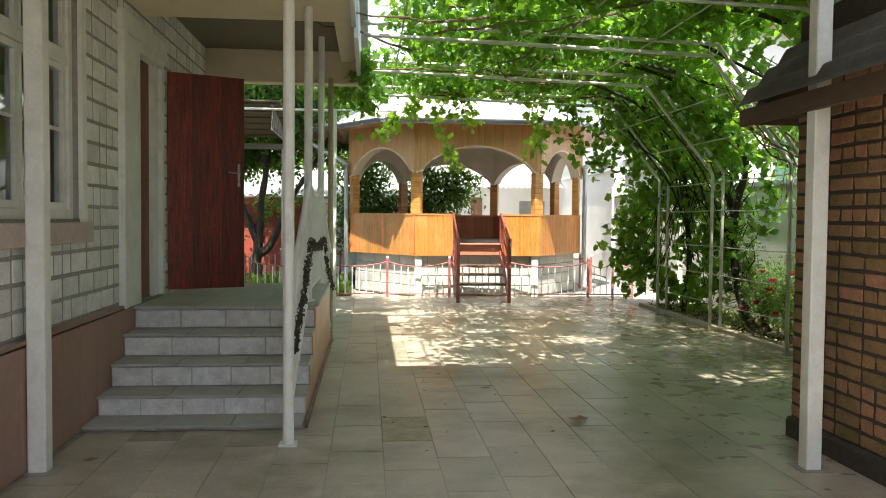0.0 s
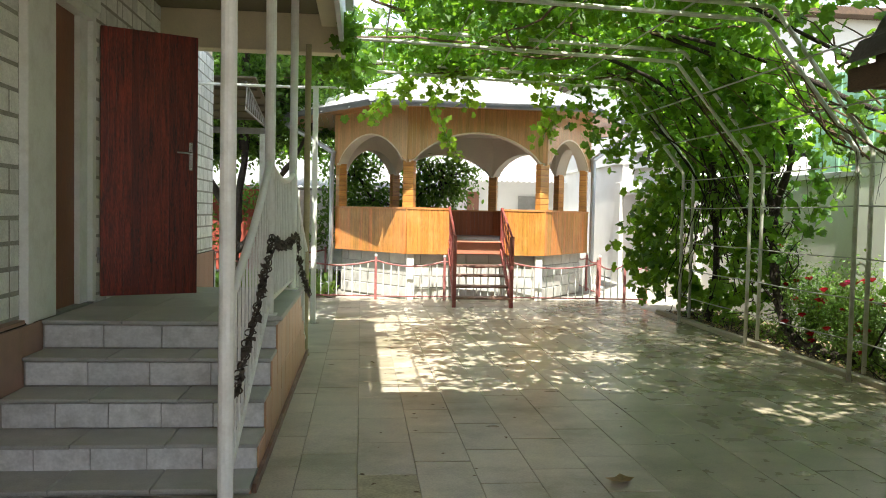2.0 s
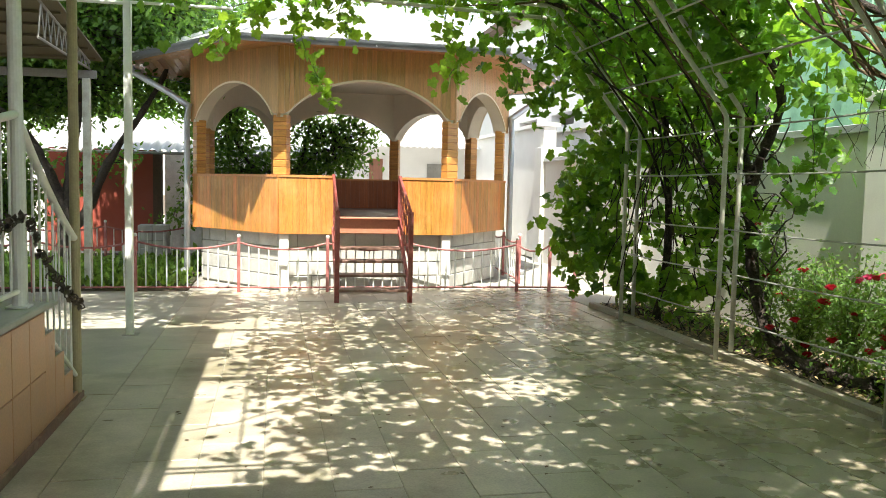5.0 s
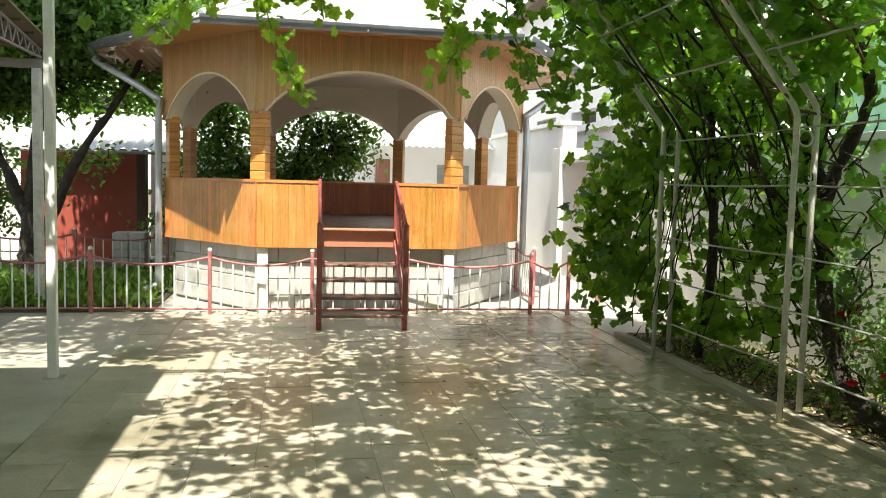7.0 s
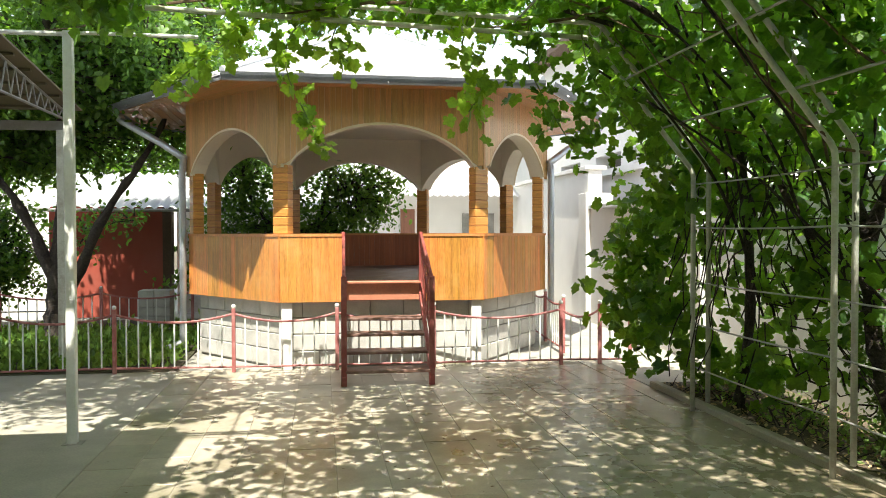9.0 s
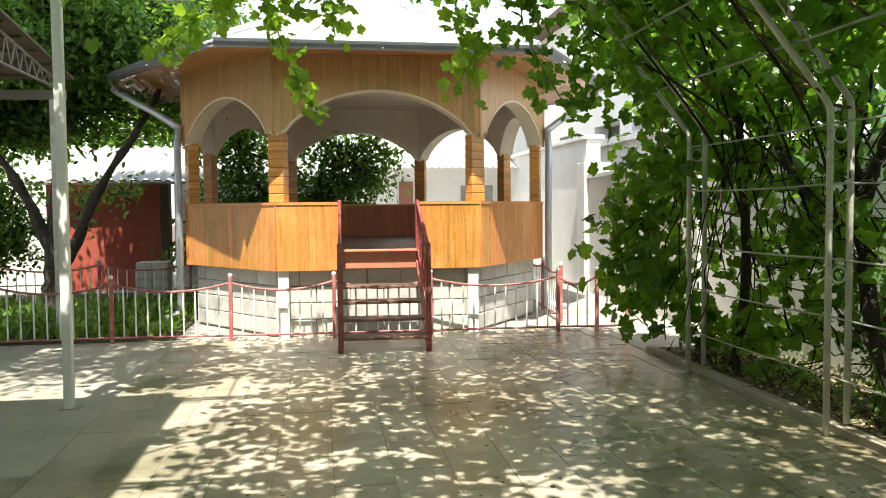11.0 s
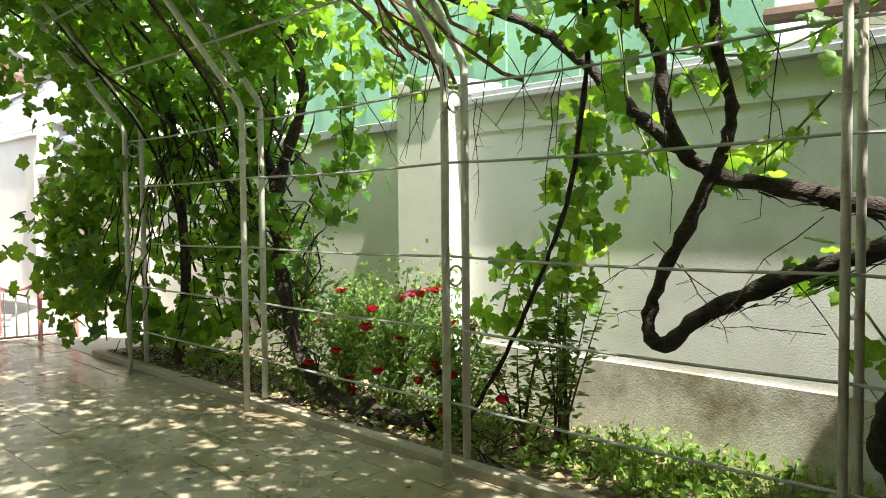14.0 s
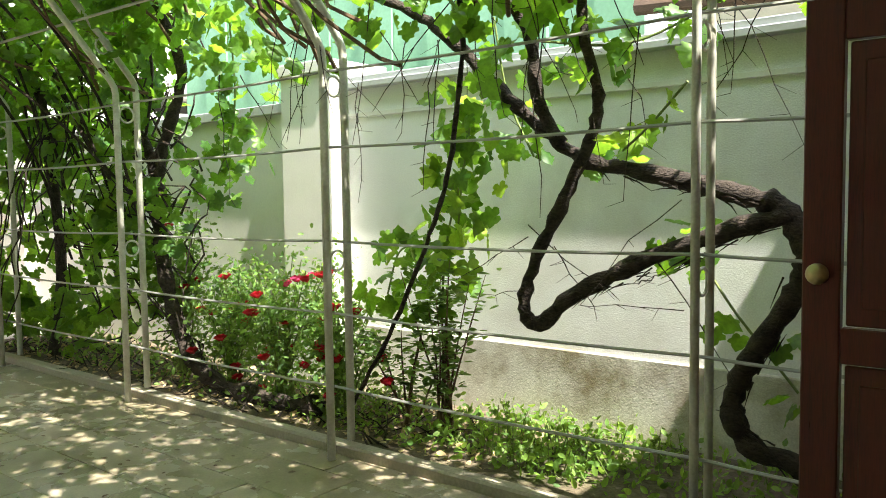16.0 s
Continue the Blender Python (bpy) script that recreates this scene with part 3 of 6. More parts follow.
def sagging(p, q, sag, n=10):
    p, q = Vector(p), Vector(q)
    return [p.lerp(q, i / n) - Vector((0, 0, sag * 4 * (i / n) * (1 - i / n))) for i in range(n + 1)]


def railing(label, p, q, low_p, low_q, sag, count):
    """A handrail from p to q, a bottom bar from low_p to low_q, with balusters between."""
    t = thing("railing", label, "railing", "porch railings")
    top, low = sagging(p, q, sag, 12), sagging(low_p, low_q, 0, 12)
    part("handrail", tubes((top, 0.022), n=10), M_WHITE, t, smooth=True)
    part("bottom_bar", tubes((low, 0.014), n=8), M_WHITE, t)
    for i in range(1, count):
        f = i / count
        a, b = low[0].lerp(low[-1], f), Vector(p).lerp(Vector(q), f) - Vector((0, 0, sag * 4 * f * (1 - f)))
        part("baluster", tubes(([a, b], 0.0075), n=6), M_WHITE, t)
    return t


r1 = railing("white steel stair railing with a curved handrail", (PX, 5.36, 0.98), (PX, 6.97, 1.72), (PX, 5.38, 0.16), (PX, 6.97, 0.80), 0.06, 13)
r2 = railing("white steel landing railing with a sagging handrail", (PX, 6.97, 1.72), (PX, 8.72, 1.72), (PX, 6.97, 0.82), (PX, 8.72, 0.82), 0.085, 14)
r3 = railing("white steel railing falling along the rear steps", (PX, 8.72, 1.72), (-0.32, 9.66, 1.02), (PX, 8.72, 0.80), (-0.32, 9.66, 0.15), 0.05, 9)


def garland(p, q, n, seed):
    """A hanging chain of scrolled metal leaves."""
    rnd = random.Random(seed)
    t = thing("garland", "dark bronze chain of twisted scrolls and leaves hung on the railing", "garland", "railing garlands")
    line = sagging(p, q, 0.05, n)
    for i, c in enumerate(line):
        bm = bmesh.new()
        for k in range(3):
            ax = Vector((rnd.uniform(-1, 1), rnd.uniform(-1, 1), rnd.uniform(-0.5, 0.5)))
            ring(bm, c + Vector((rnd.uniform(-.012, .012), rnd.uniform(-.02, .02), rnd.uniform(-.02, .02))), ax, rnd.uniform(0.014, 0.028), 0.0045, 9, 4)
        for k in range(9):
            d = Vector((rnd.uniform(-0.6, 0.6), rnd.uniform(-1, 1), rnd.uniform(-1, 1))).normalized() * rnd.uniform(0.03, 0.06)
            s = d.orthogonal().normalized() * 0.014
            vs = [bm.verts.new(c + v) for v in (Vector(), d * 0.5 + s, d, d * 0.5 - s)]
            bm.faces.new(vs)
        part("scroll", bm, M_GARLAND, t)
    return t


garland((PX + 0.03, 5.45, 0.60), (PX + 0.03, 6.85, 1.22), 15, 1)
garland((PX + 0.03, 7.05, 1.20), (PX + 0.03, 8.65, 1.20), 15, 2)
garland((PX + 0.03, 8.80, 1.15), (-0.29, 9.6, 0.62), 9, 3)


# ---- windows and doors of the house ----
def window(name, y0, y1, z0, z1, label, sill, sill_mat):
    """A white casement window of three lights with a transom, in the wall's opening."""
    t = thing(name, label, "window", kind="structure")
    x = WALL_X - 0.10
    w = 0.06
    part("window_frame", boxes((x - 0.05, x + 0.05, y0, y0 + w, z0, z1), (x - 0.05, x + 0.05, y1 - w, y1, z0, z1), (x - 0.05, x + 0.05, y0 + w, y1 - w, z0, z0 + w), (x - 0.05, x + 0.05, y0 + w, y1 - w, z1 - w, z1)), M_WHITE, t)
    part("casing", boxes((WALL_X - 0.01, WALL_X + 0.02, y0 - 0.07, y0 + 0.012, z0 - 0.02, z1 + 0.07), (WALL_X - 0.01, WALL_X + 0.02, y1 - 0.012, y1 + 0.07, z0 - 0.02, z1 + 0.07), (WALL_X - 0.01, WALL_X + 0.02, y0 + 0.012, y1 - 0.012, z1 - 0.012, z1 + 0.07)), M_WHITE, t)
    part("window_sill", boxes((WALL_X - 0.05, WALL_X + 0.06, y0 - 0.1, y1 + 0.07, z0 - sill, z0 - 0.021), bevel=0.006), sill_mat, t, "stone sill block" if sill > 0.1 else "")
    n = 2
    lw = (y1 - y0 - 2 * w) / n
    zt = z0 + (z1 - z0) * 0.68
    part("transom", boxes((x - 0.04, x + 0.045, y0 + w, y1 - w, zt - 0.03, zt + 0.03)), M_WHITE, t)
    for i in range(n):
        a, b = y0 + w + lw * i, y0 + w + lw * (i + 1)
        for c, d, bars in ((z0 + w, zt - 0.03, 1), (zt + 0.03, z1 - w, 0)):
            s = 0.045
            bm = boxes((x - 0.025, x + 0.03, a + 0.003, a + s, c + 0.003, d - 0.003), (x - 0.025, x + 0.03, b - s, b - 0.003, c + 0.003, d - 0.003), (x - 0.025, x + 0.03, a + s, b - s, c + 0.003, c + s), (x - 0.025, x + 0.03, a + s, b - s, d - s, d - 0.003))
            mid = (a + b) / 2
            box(bm, x - 0.015, x + 0.02, mid - 0.011, mid + 0.011, c + s, d - s)
            if bars:
                h = c + (d - c) * 0.55
                box(bm, x - 0.014, x + 0.019, a + s, mid - 0.011, h - 0.011, h + 0.011)
                box(bm, x - 0.014, x + 0.019, mid + 0.011, b - s, h - 0.011, h + 0.011)
            sash = part("sash", bm, M_WHITE, t)
            pane = part("pane", boxes((x - 0.002, x + 0.002, a + s, b - s, c + s, d - s)), M_GLASS, sash)
            pane.visible_shadow = False
    return t


window("window_1", *WIN[0], "white-painted wooden casement window with small panes", 0.155, M_SILL)
window("window_2", *WIN[1], "white-painted wooden casement window with a projecting sill", 0.07, M_WHITE)

d1 = thing("door_1", "open entrance door frame, white, with a brown inner door", "door", kind="structure")
x = WALL_X
part("door_frame", boxes((x - 0.2, x + 0.05, 6.72, 6.80, 0.70, 2.86), (x - 0.2, x + 0.02, 7.96, 8.03, 0.70, 2.86), (x - 0.2, x + 0.025, 6.80, 7.96, 2.78, 2.86), bevel=0.004), M_WHITE, d1)
part("side_panel", boxes((x - 0.05, x + 0.04, 6.80, 7.18, 0.70, 2.78), bevel=0.004), M_WHITE, d1, "white fixed side panel")
part("rear_jamb", boxes((x - 0.12, x - 0.02, 7.80, 7.96, 0.70, 2.78), bevel=0.004), M_WHITE, d1)
part("lintel_board", boxes((x - 0.02, x + 0.045, 6.70, 8.05, 2.861, 3.015), bevel=0.004), M_WHITE, d1)
part("inner_door", boxes((x - 0.10, x - 0.06, 7.19, 7.80, 0.90, 2.78), (x - 0.10, x - 0.06, 7.19, 7.80, 0.70, 0.899)), M_INNER_DOOR, d1, "brown inner door")
leaf = thing("entrance_door", "dark red stained plank door standing wide open", "door", "", pose(WALL_X + 0.045, 8.03, 0.735, 0, 0, 26))
lw = 0.72
for i in range(13):
    part("plank", boxes((0.004 + lw / 13 * i + 0.0002, 0.004 + lw / 13 * (i + 1) - 0.0002, -0.018, 0.018, 0, 2.03), bevel=0.001), M_DOOR, leaf)
hd = part("handle_plate", boxes((0.655, 0.685, -0.026, -0.018, 0.98, 1.2), bevel=0.003), M_CHROME, leaf, "chrome handle plate")
part("handle", tubes(([(0.67, -0.026, 1.11), (0.67, -0.07, 1.11), (0.55, -0.075, 1.115)], 0.009)), M_CHROME, hd, "chrome lever handle")
for z in (0.25, 1.75):
    part("hinge", tubes(([(-0.008, 0.0, z), (-0.008, 0.0, z + 0.12)], 0.011)), M_GALV, leaf, "steel hinge")

# ---- gazebo ----
GA, GH = 1.15, 2.47
gazebo = thing("gazebo", "octagonal timber gazebo with orange plank parapet and white metal roof", "gazebo", "", pose(2.085, 17.33, 0, 0, 0, 0.5))
GW, GD = 2.33, 0.94  # half width, half length of the outer sides
CORN = [(-GA, -GH), (GA, -GH), (GW, -GD), (GW, GD), (GA, GH), (-GA, GH), (-GW, GD), (-GW, -GD)]


def inset(off):
    """The eight corners moved outwards by off."""
    lines = []
    for k in range(8):
        a, b = Vector(CORN[k]), Vector(CORN[(k + 1) % 8])
        n = Vector(((b - a).y, -(b - a).x)).normalized()
        lines.append((a + n * off, (b - a).normalized()))
    out = []
    for k in range(8):
        (p, u), (q, v) = lines[k - 1], lines[k]
        t = ((q - p).x * v.y - (q - p).y * v.x) / (u.x * v.y - u.y * v.x)
        out.append(tuple(p + u * t))
    return out



def side_frame(k):
    a, b = Vector((*CORN[k], 0)), Vector((*CORN[(k + 1) % 8], 0))
    u = (b - a).normalized()
    m = Matrix((( u.x, -u.y, 0, a.x), (u.y, u.x, 0, a.y), (0, 0, 1, 0), (0, 0, 0, 1)))
    return m, (b - a).length


def prism(bm, m, poly, y0, y1):
    """The polygon (x, z) drawn out from y0 to y1."""
    f = [bm.verts.new(m @ Vector((x, y0, z))) for x, z in poly]
    b = [bm.verts.new(m @ Vector((x, y1, z))) for x, z in poly]
    n = len(poly)
    bm.faces.new(f)
    bm.faces.new(b[::-1])
    for i in range(n):
        bm.faces.new((f[i], b[i], b[(i + 1) % n], f[(i + 1) % n]))


Z_LOW, Z_TOP, Z_SPRING, Z_APEX, Z_EAVE = 0.755, 1.50, 2.27, 2.74, 3.15


def octagon(bm, off, z0, z1):
    cs = inset(off)
    lo, hi = [bm.verts.new((x, y, z0)) for x, y in cs], [bm.verts.new((x, y, z1)) for x, y in cs]
    bm.faces.new(lo[::-1])
    bm.faces.new(hi)
    for i in range(8):
        bm.faces.new((lo[i], lo[(i + 1) % 8], hi[(i + 1) % 8], hi[i]))
    return bm


base = part("base", octagon(bmesh.new(), -0.13, -0.05, 0.78), M_MORTAR, gazebo, "pale concrete block base")
part("deck", octagon(bmesh.new(), -0.05, 0.86, 0.95), M_STEP_WOOD, gazebo, "brown board floor")
part("skirt", octagon(bmesh.new(), -0.045, 0.755, 0.859), M_PINE_REST, gazebo)
plank_w = 0.088
plank_me = mesh_of("plank", boxes((-plank_w / 2 + 0.0005, plank_w / 2 - 0.0005, -0.02, 0, Z_LOW - 0.01, Z_TOP - 0.02), bevel=0.002), M_PINE)
for k in range(8):
    m, L = side_frame(k)
    n = round(L / plank_w)
    inner = bmesh.new()
    for i in range(n):
        c = L / n * (i + 0.5)
        if k == 0 and abs(c - L / 2) < 0.47:
            continue
        if k in (7, 0, 1, 2, 6):
            piece("plank", plank_me, gazebo, m @ Matrix.Translation((c, 0, 0)) @ Matrix.Diagonal((L / n / plank_w, 1, 1, 1)))
        else:
            box_in(inner, m, c - plank_w / 2 + 0.002, c + plank_w / 2 - 0.002, -0.018, 0, Z_LOW, Z_TOP - 0.02)
        box_in(inner, m, c - plank_w / 2 + 0.002, c + plank_w / 2 - 0.002, 0.03, 0.05, 0.95, Z_TOP - 0.02)
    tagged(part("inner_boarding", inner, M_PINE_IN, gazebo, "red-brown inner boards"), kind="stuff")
    cuts = [(0, L / 2 - 0.45), (L / 2 + 0.45, L)] if k == 0 else [(0, L)]
    for a, b in cuts:
        rail = bmesh.new()
        box_in(rail, m, a, b, -0.03, 0.07, Z_TOP - 0.02, Z_TOP + 0.012)
        part("parapet_cap", rail, M_PINE_REST, gazebo)
    # arch of pale plaster with thin boards in front
    c = 0.10
    N = 24
    def arch(u):
        s = abs((u - L / 2) / (L / 2 - c))
        return Z_SPRING + (Z_APEX - Z_SPRING) * max(0.0, 1 - s ** 2.0) ** 0.8 if s < 1 else Z_SPRING
    poly = [(0.0, Z_EAVE), (0.0, Z_SPRING - 0.02), (c, Z_SPRING - 0.02)] + [(c + (L - 2 * c) * i / N, arch(c + (L - 2 * c) * i / N)) for i in range(N + 1)] + [(L - c, Z_SPRING - 0.02), (L, Z_SPRING - 0.02), (L, Z_EAVE)]
    bm = bmesh.new()
    for (x0, z0), (x1, z1) in zip(poly[2:-2], poly[3:-2]):
        if x1 - x0 > 1e-4:
            prism(bm, m, [(x0, z0), (x1, z1), (x1, Z_EAVE), (x0, Z_EAVE)], -0.022, 0.16)
    for x0, x1 in ((0, c), (L - c, L)):
        prism(bm, m, [(x0, Z_SPRING - 0.02), (x1, Z_SPRING - 0.02), (x1, Z_EAVE), (x0, Z_EAVE)], -0.01, 0.16)
    bmesh.ops.remove_doubles(bm, verts=bm.verts, dist=1e-4)
    rim = bmesh.new()
    for (x0, z0), (x1, z1) in zip(poly[3:-3], poly[4:-3]):
        prism(rim, m, [(x0, z0 - 0.004), (x1, z1 - 0.004), (x1, z1 + 0.022), (x0, z0 + 0.022)], -0.046, -0.0222)
    bmesh.ops.remove_doubles(rim, verts=rim.verts, dist=1e-4)
    part("arch_rim", rim, M_CREAM, gazebo, "pale tan arch moulding")
    part("arch", bm, M_CREAM_PALE, gazebo, "pale cream arch lining")
    bm = bmesh.new()
    nb = round(L / 0.062)
    for i in range(nb):
        x0, x1 = L / nb * i + 0.0012, L / nb * (i + 1) - 0.0012
        prism(bm, m, [(x0, arch(x0) + 0.018), (x1, arch(x1) + 0.018), (x1, Z_EAVE), (x0, Z_EAVE)], -0.040, -0.0225)
    if k in (6, 7, 0, 1, 2):
        bm.free()
        for i in range(nb):
            x0, x1 = L / nb * i + 0.0012, L / nb * (i + 1) - 0.0012
            bm = bmesh.new()
            prism(bm, m, [(x0, arch(x0) + 0.018), (x1, arch(x1) + 0.018), (x1, Z_EAVE), (x0, Z_EAVE)], -0.040, -0.0225)
            part("fascia_board", bm, M_PINE_FASCIA, gazebo)
    else:
        tagged(part("fascia_boarding", bm, M_PINE_REST, gazebo, "thin vertical pine boards over the arch"), kind="stuff")
col_board = mesh_of("board", boxes((-0.092, 0.092, 0.012, 0.15, 0, (Z_SPRING - Z_TOP) / 8 - 0.006), bevel=0.006), M_PINE_H)
for k in range(8):
    x, y = CORN[k]
    d = Vector((x, y, 0)).normalized()
    a = math.degrees(math.atan2(d.y, d.x)) + 90
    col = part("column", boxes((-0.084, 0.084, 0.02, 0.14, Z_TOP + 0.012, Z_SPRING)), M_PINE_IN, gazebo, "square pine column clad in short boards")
    col.matrix_basis = pose(x, y, 0, 0, 0, a)
    cb = part("corner_board", tubes(([(d.x * 0.022, d.y * 0.022, Z_SPRING - 0.02), (d.x * 0.022, d.y * 0.022, Z_EAVE - 0.01)], 0.024), n=8), M_PINE_FASCIA, gazebo)
    cb.matrix_basis = pose(x, y, 0)
    for i in range(8):
        piece("board", col_board, col, pose(0, 0, Z_TOP + 0.012 + (Z_SPRING - Z_TOP) / 8 * i))
part("gazebo_ceiling", octagon(bmesh.new(), -0.17, 3.125, 3.145), M_CREAM_PALE, gazebo, "pale cream board ceiling")
# eaves, roof and gutter
APEX = 4.45
bm = bmesh.new()
EAV = [(-1.70, -3.03), (1.70, -3.03), (3.25, -0.62), (3.25, 0.62), (1.70, 3.03), (-1.70, 3.03), (-3.25, 0.62), (-3.25, -0.62)]
for k in range(8):
    a, b = EAV[k], EAV[(k + 1) % 8]
    c, d = CORN[(k + 1) % 8], CORN[k]
    q = [Vector((*a, 3.09)), Vector((*b, 3.09)), Vector((*c, 3.15)), Vector((*d, 3.15))]
    n = 9
    for i in range(n):
        f0, f1 = i / n + 0.004, (i + 1) / n - 0.004
        lo = [q[0].lerp(q[3], f0), q[1].lerp(q[2], f0), q[1].lerp(q[2], f1), q[0].lerp(q[3], f1)]
        v0 = [bm.verts.new(p) for p in lo]
        v1 = [bm.verts.new(p + Vector((0, 0, 0.015))) for p in lo]
        bm.faces.new(v0)
        bm.faces.new(v1[::-1])
        for j in range(4):
            bm.faces.new((v0[j], v1[j], v1[(j + 1) % 4], v0[(j + 1) % 4]))
tagged(part("soffit_boarding", bm, M_PINE_REST, gazebo, "pine boards under the eaves"), kind="stuff")
for k in range(8):
    a, b = Vector((*EAV[k], 3.17)), Vector((*EAV[(k + 1) % 8], 3.17))
    top = Vector((0, 0, APEX))
    n = max(8, round((b - a).length / 0.17))
    bm = bmesh.new()
    cols = []
    for i in range(n * 4 + 1):
        f = i / (n * 4)
        lift = 0.012 * math.cos(2 * math.pi * i / 4)
        row = []
        for g in (0, 0.25, 0.5, 0.75, 0.97):
            p = a.lerp(b, f).lerp(top, g) + Vector((0, 0, lift * (1 - g)))
            row.append(bm.verts.new(p))
        cols.append(row)
    for c0, c1 in zip(cols, cols[1:]):
        for j in range(4):
            bm.faces.new((c0[j], c1[j], c1[j + 1], c0[j + 1]))
    bmesh.ops.solidify(bm, geom=bm.faces[:], thickness=0.012)
    part("roof", bm, M_ROOF, gazebo, "white corrugated metal roof slope")
    part("hip", tubes(([a + Vector((0, 0, 0.03)), top + Vector((0, 0, 0.02))], 0.035), n=8), M_ROOF, gazebo)
    bm = bmesh.new()
    out = ((a + b) / 2 - Vector((0, 0, 3.17))).normalized()
    prof = [(0.08 * math.cos(t), 0.08 * math.sin(t)) for t in (math.pi + math.pi * i / 8 for i in range(9))]
    rows = [[bm.verts.new(p + out * (0.065 + x) + Vector((0, 0, z - 0.012))) for x, z in prof] for p in (a, b)]
    for j in range(8):
        bm.faces.new((rows[0][j], rows[0][j + 1], rows[1][j + 1], rows[1][j]))
    bmesh.ops.solidify(bm, geom=bm.faces[:], thickness=0.006)
    gut = part("gutter", bm, M_GUTTER, gazebo, "galvanised half-round gutter")
    for f in (0.2, 0.5, 0.8):
        c = a.lerp(b, f)
        part("bracket", tubes(([c + out * 0.005, c + out * 0.15 + Vector((0, 0, -0.09))], 0.008), n=5), M_GALV, gut)
for k, foot in ((7, 0.05), (2, 0.08)):
    e, c = Vector((*EAV[k], 3.02)), Vector((*CORN[k], 0))
    o = c.normalized()
    line = smooth_path([e - o * 0.03, e - o * 0.05 - Vector((0, 0, 0.06)), (c + o * 0.12).to_3d() + Vector((0, 0, 2.50)), c + o * 0.10 + Vector((0, 0, 2.25)), c + o * 0.10 + Vector((0, 0, 0.25)), c + o * 0.14 + Vector((0, 0, 0.12)), c + o * 0.36 + Vector((0, 0, foot))], 3)
    part("downpipe", tubes((line, 0.045), n=10), M_GALV, gazebo, "galvanised downpipe", smooth=True)
for sx in (-1, 1):
    part("pilaster", boxes((sx * 1.08 - 0.06, sx * 1.08 + 0.06, -GH + 0.02, -GH + 0.16, -0.04, 0.752), bevel=0.006), M_RENDER_SMOOTH, gazebo, "white painted pilaster")
bl = [mesh_of("block", chunk(0.37, 0.03, 0.178, 0.006, 0.003, 40 + i), M_BLOCK) for i in range(4)]
rnd = random.Random(4)
for k in (7, 0, 1, 6, 2):
    m, L = side_frame(k)
    for r in range(4):
        x = 0.05 - (0.19 if r % 2 else 0)
        while x < L - 0.08:
            a, b = max(x, 0.05), min(x + 0.382, L - 0.05)
            x += 0.382
            if b - a > 0.05:
                piece("block", bl[rnd.randrange(4)], gazebo, m @ pose((a + b) / 2, 0.13, 0.09 + 0.19 * r) @ Matrix.Diagonal(((b - a - 0.012) / 0.37, 1, 1, 1)))

# steps of the gazebo, set against its opening
gst = thing("gazebo_steps", "maroon steel steps with brown board treads and lattice side rails", "steps", "", pose(2.095, 14.875, 0, 0, 0, -1.5))
part("top_riser", boxes((-0.44, 0.44, -0.03, 0.0, 0.76, 0.95), (-0.44, 0.44, -0.10, 0.06, 0.951, 0.975), bevel=0.004), M_ORANGE_BOARD, gst, "orange-red painted riser board")
for i, z in enumerate((0.16, 0.31, 0.46, 0.60)):
    y = -1.05 + 0.26 * i
    part("tread", boxes((-0.42, 0.42, y - 0.13, y + 0.12, z - 0.032, z), bevel=0.006), M_STEP_WOOD, gst)
for sx in (-1, 1):
    x = sx * 0.437
    bm = bmesh.new()
    prism(bm, Matrix(((0, 1, 0, x), (1, 0, 0, 0), (0, 0, 1, 0), (0, 0, 0, 1))), [(-1.18, 0.02), (-1.10, 0.02), (0.0, 0.80), (0.0, 0.88), (-1.18, 0.09)], -0.02, 0.02)
    part("stringer", bm, M_RUST, gst)
    part("newel", boxes((x - 0.028, x + 0.028, -1.17, -1.11, 0.0, 1.09), bevel=0.005), M_RUST, gst)
    part("top_post", boxes((x - 0.022, x + 0.022, -0.05, -0.005, 0.74, 1.53), bevel=0.004), M_RUST, gst)
    part("handrail", tubes(([(x, -1.14, 1.08), (x, -0.03, 1.52)], 0.018)), M_RUST, gst)
    part("lower_bar", tubes(([(x, -1.14, 0.45), (x, -0.03, 1.0)], 0.012)), M_RUST, gst)
    for i in range(7):
        f = (i + 0.5) / 7
        y = -1.14 + 1.11 * f
        zl, zh = 0.45 + 0.55 * f, 1.08 + 0.44 * f
        bm = tubes(([(x, y, zl), (x, y, zh)], 0.007), n=5)
        ring(bm, (x, y + 0.02, (zl + zh) / 2), (1, 0, 0), 0.055, 0.006, 12, 4)
        ring(bm, (x, y - 0.02, (zl + zh) / 2 + 0.13), (1, 0, 0), 0.045, 0.006, 12, 4)
        part("scroll_baluster", bm, M_RUST, gst)


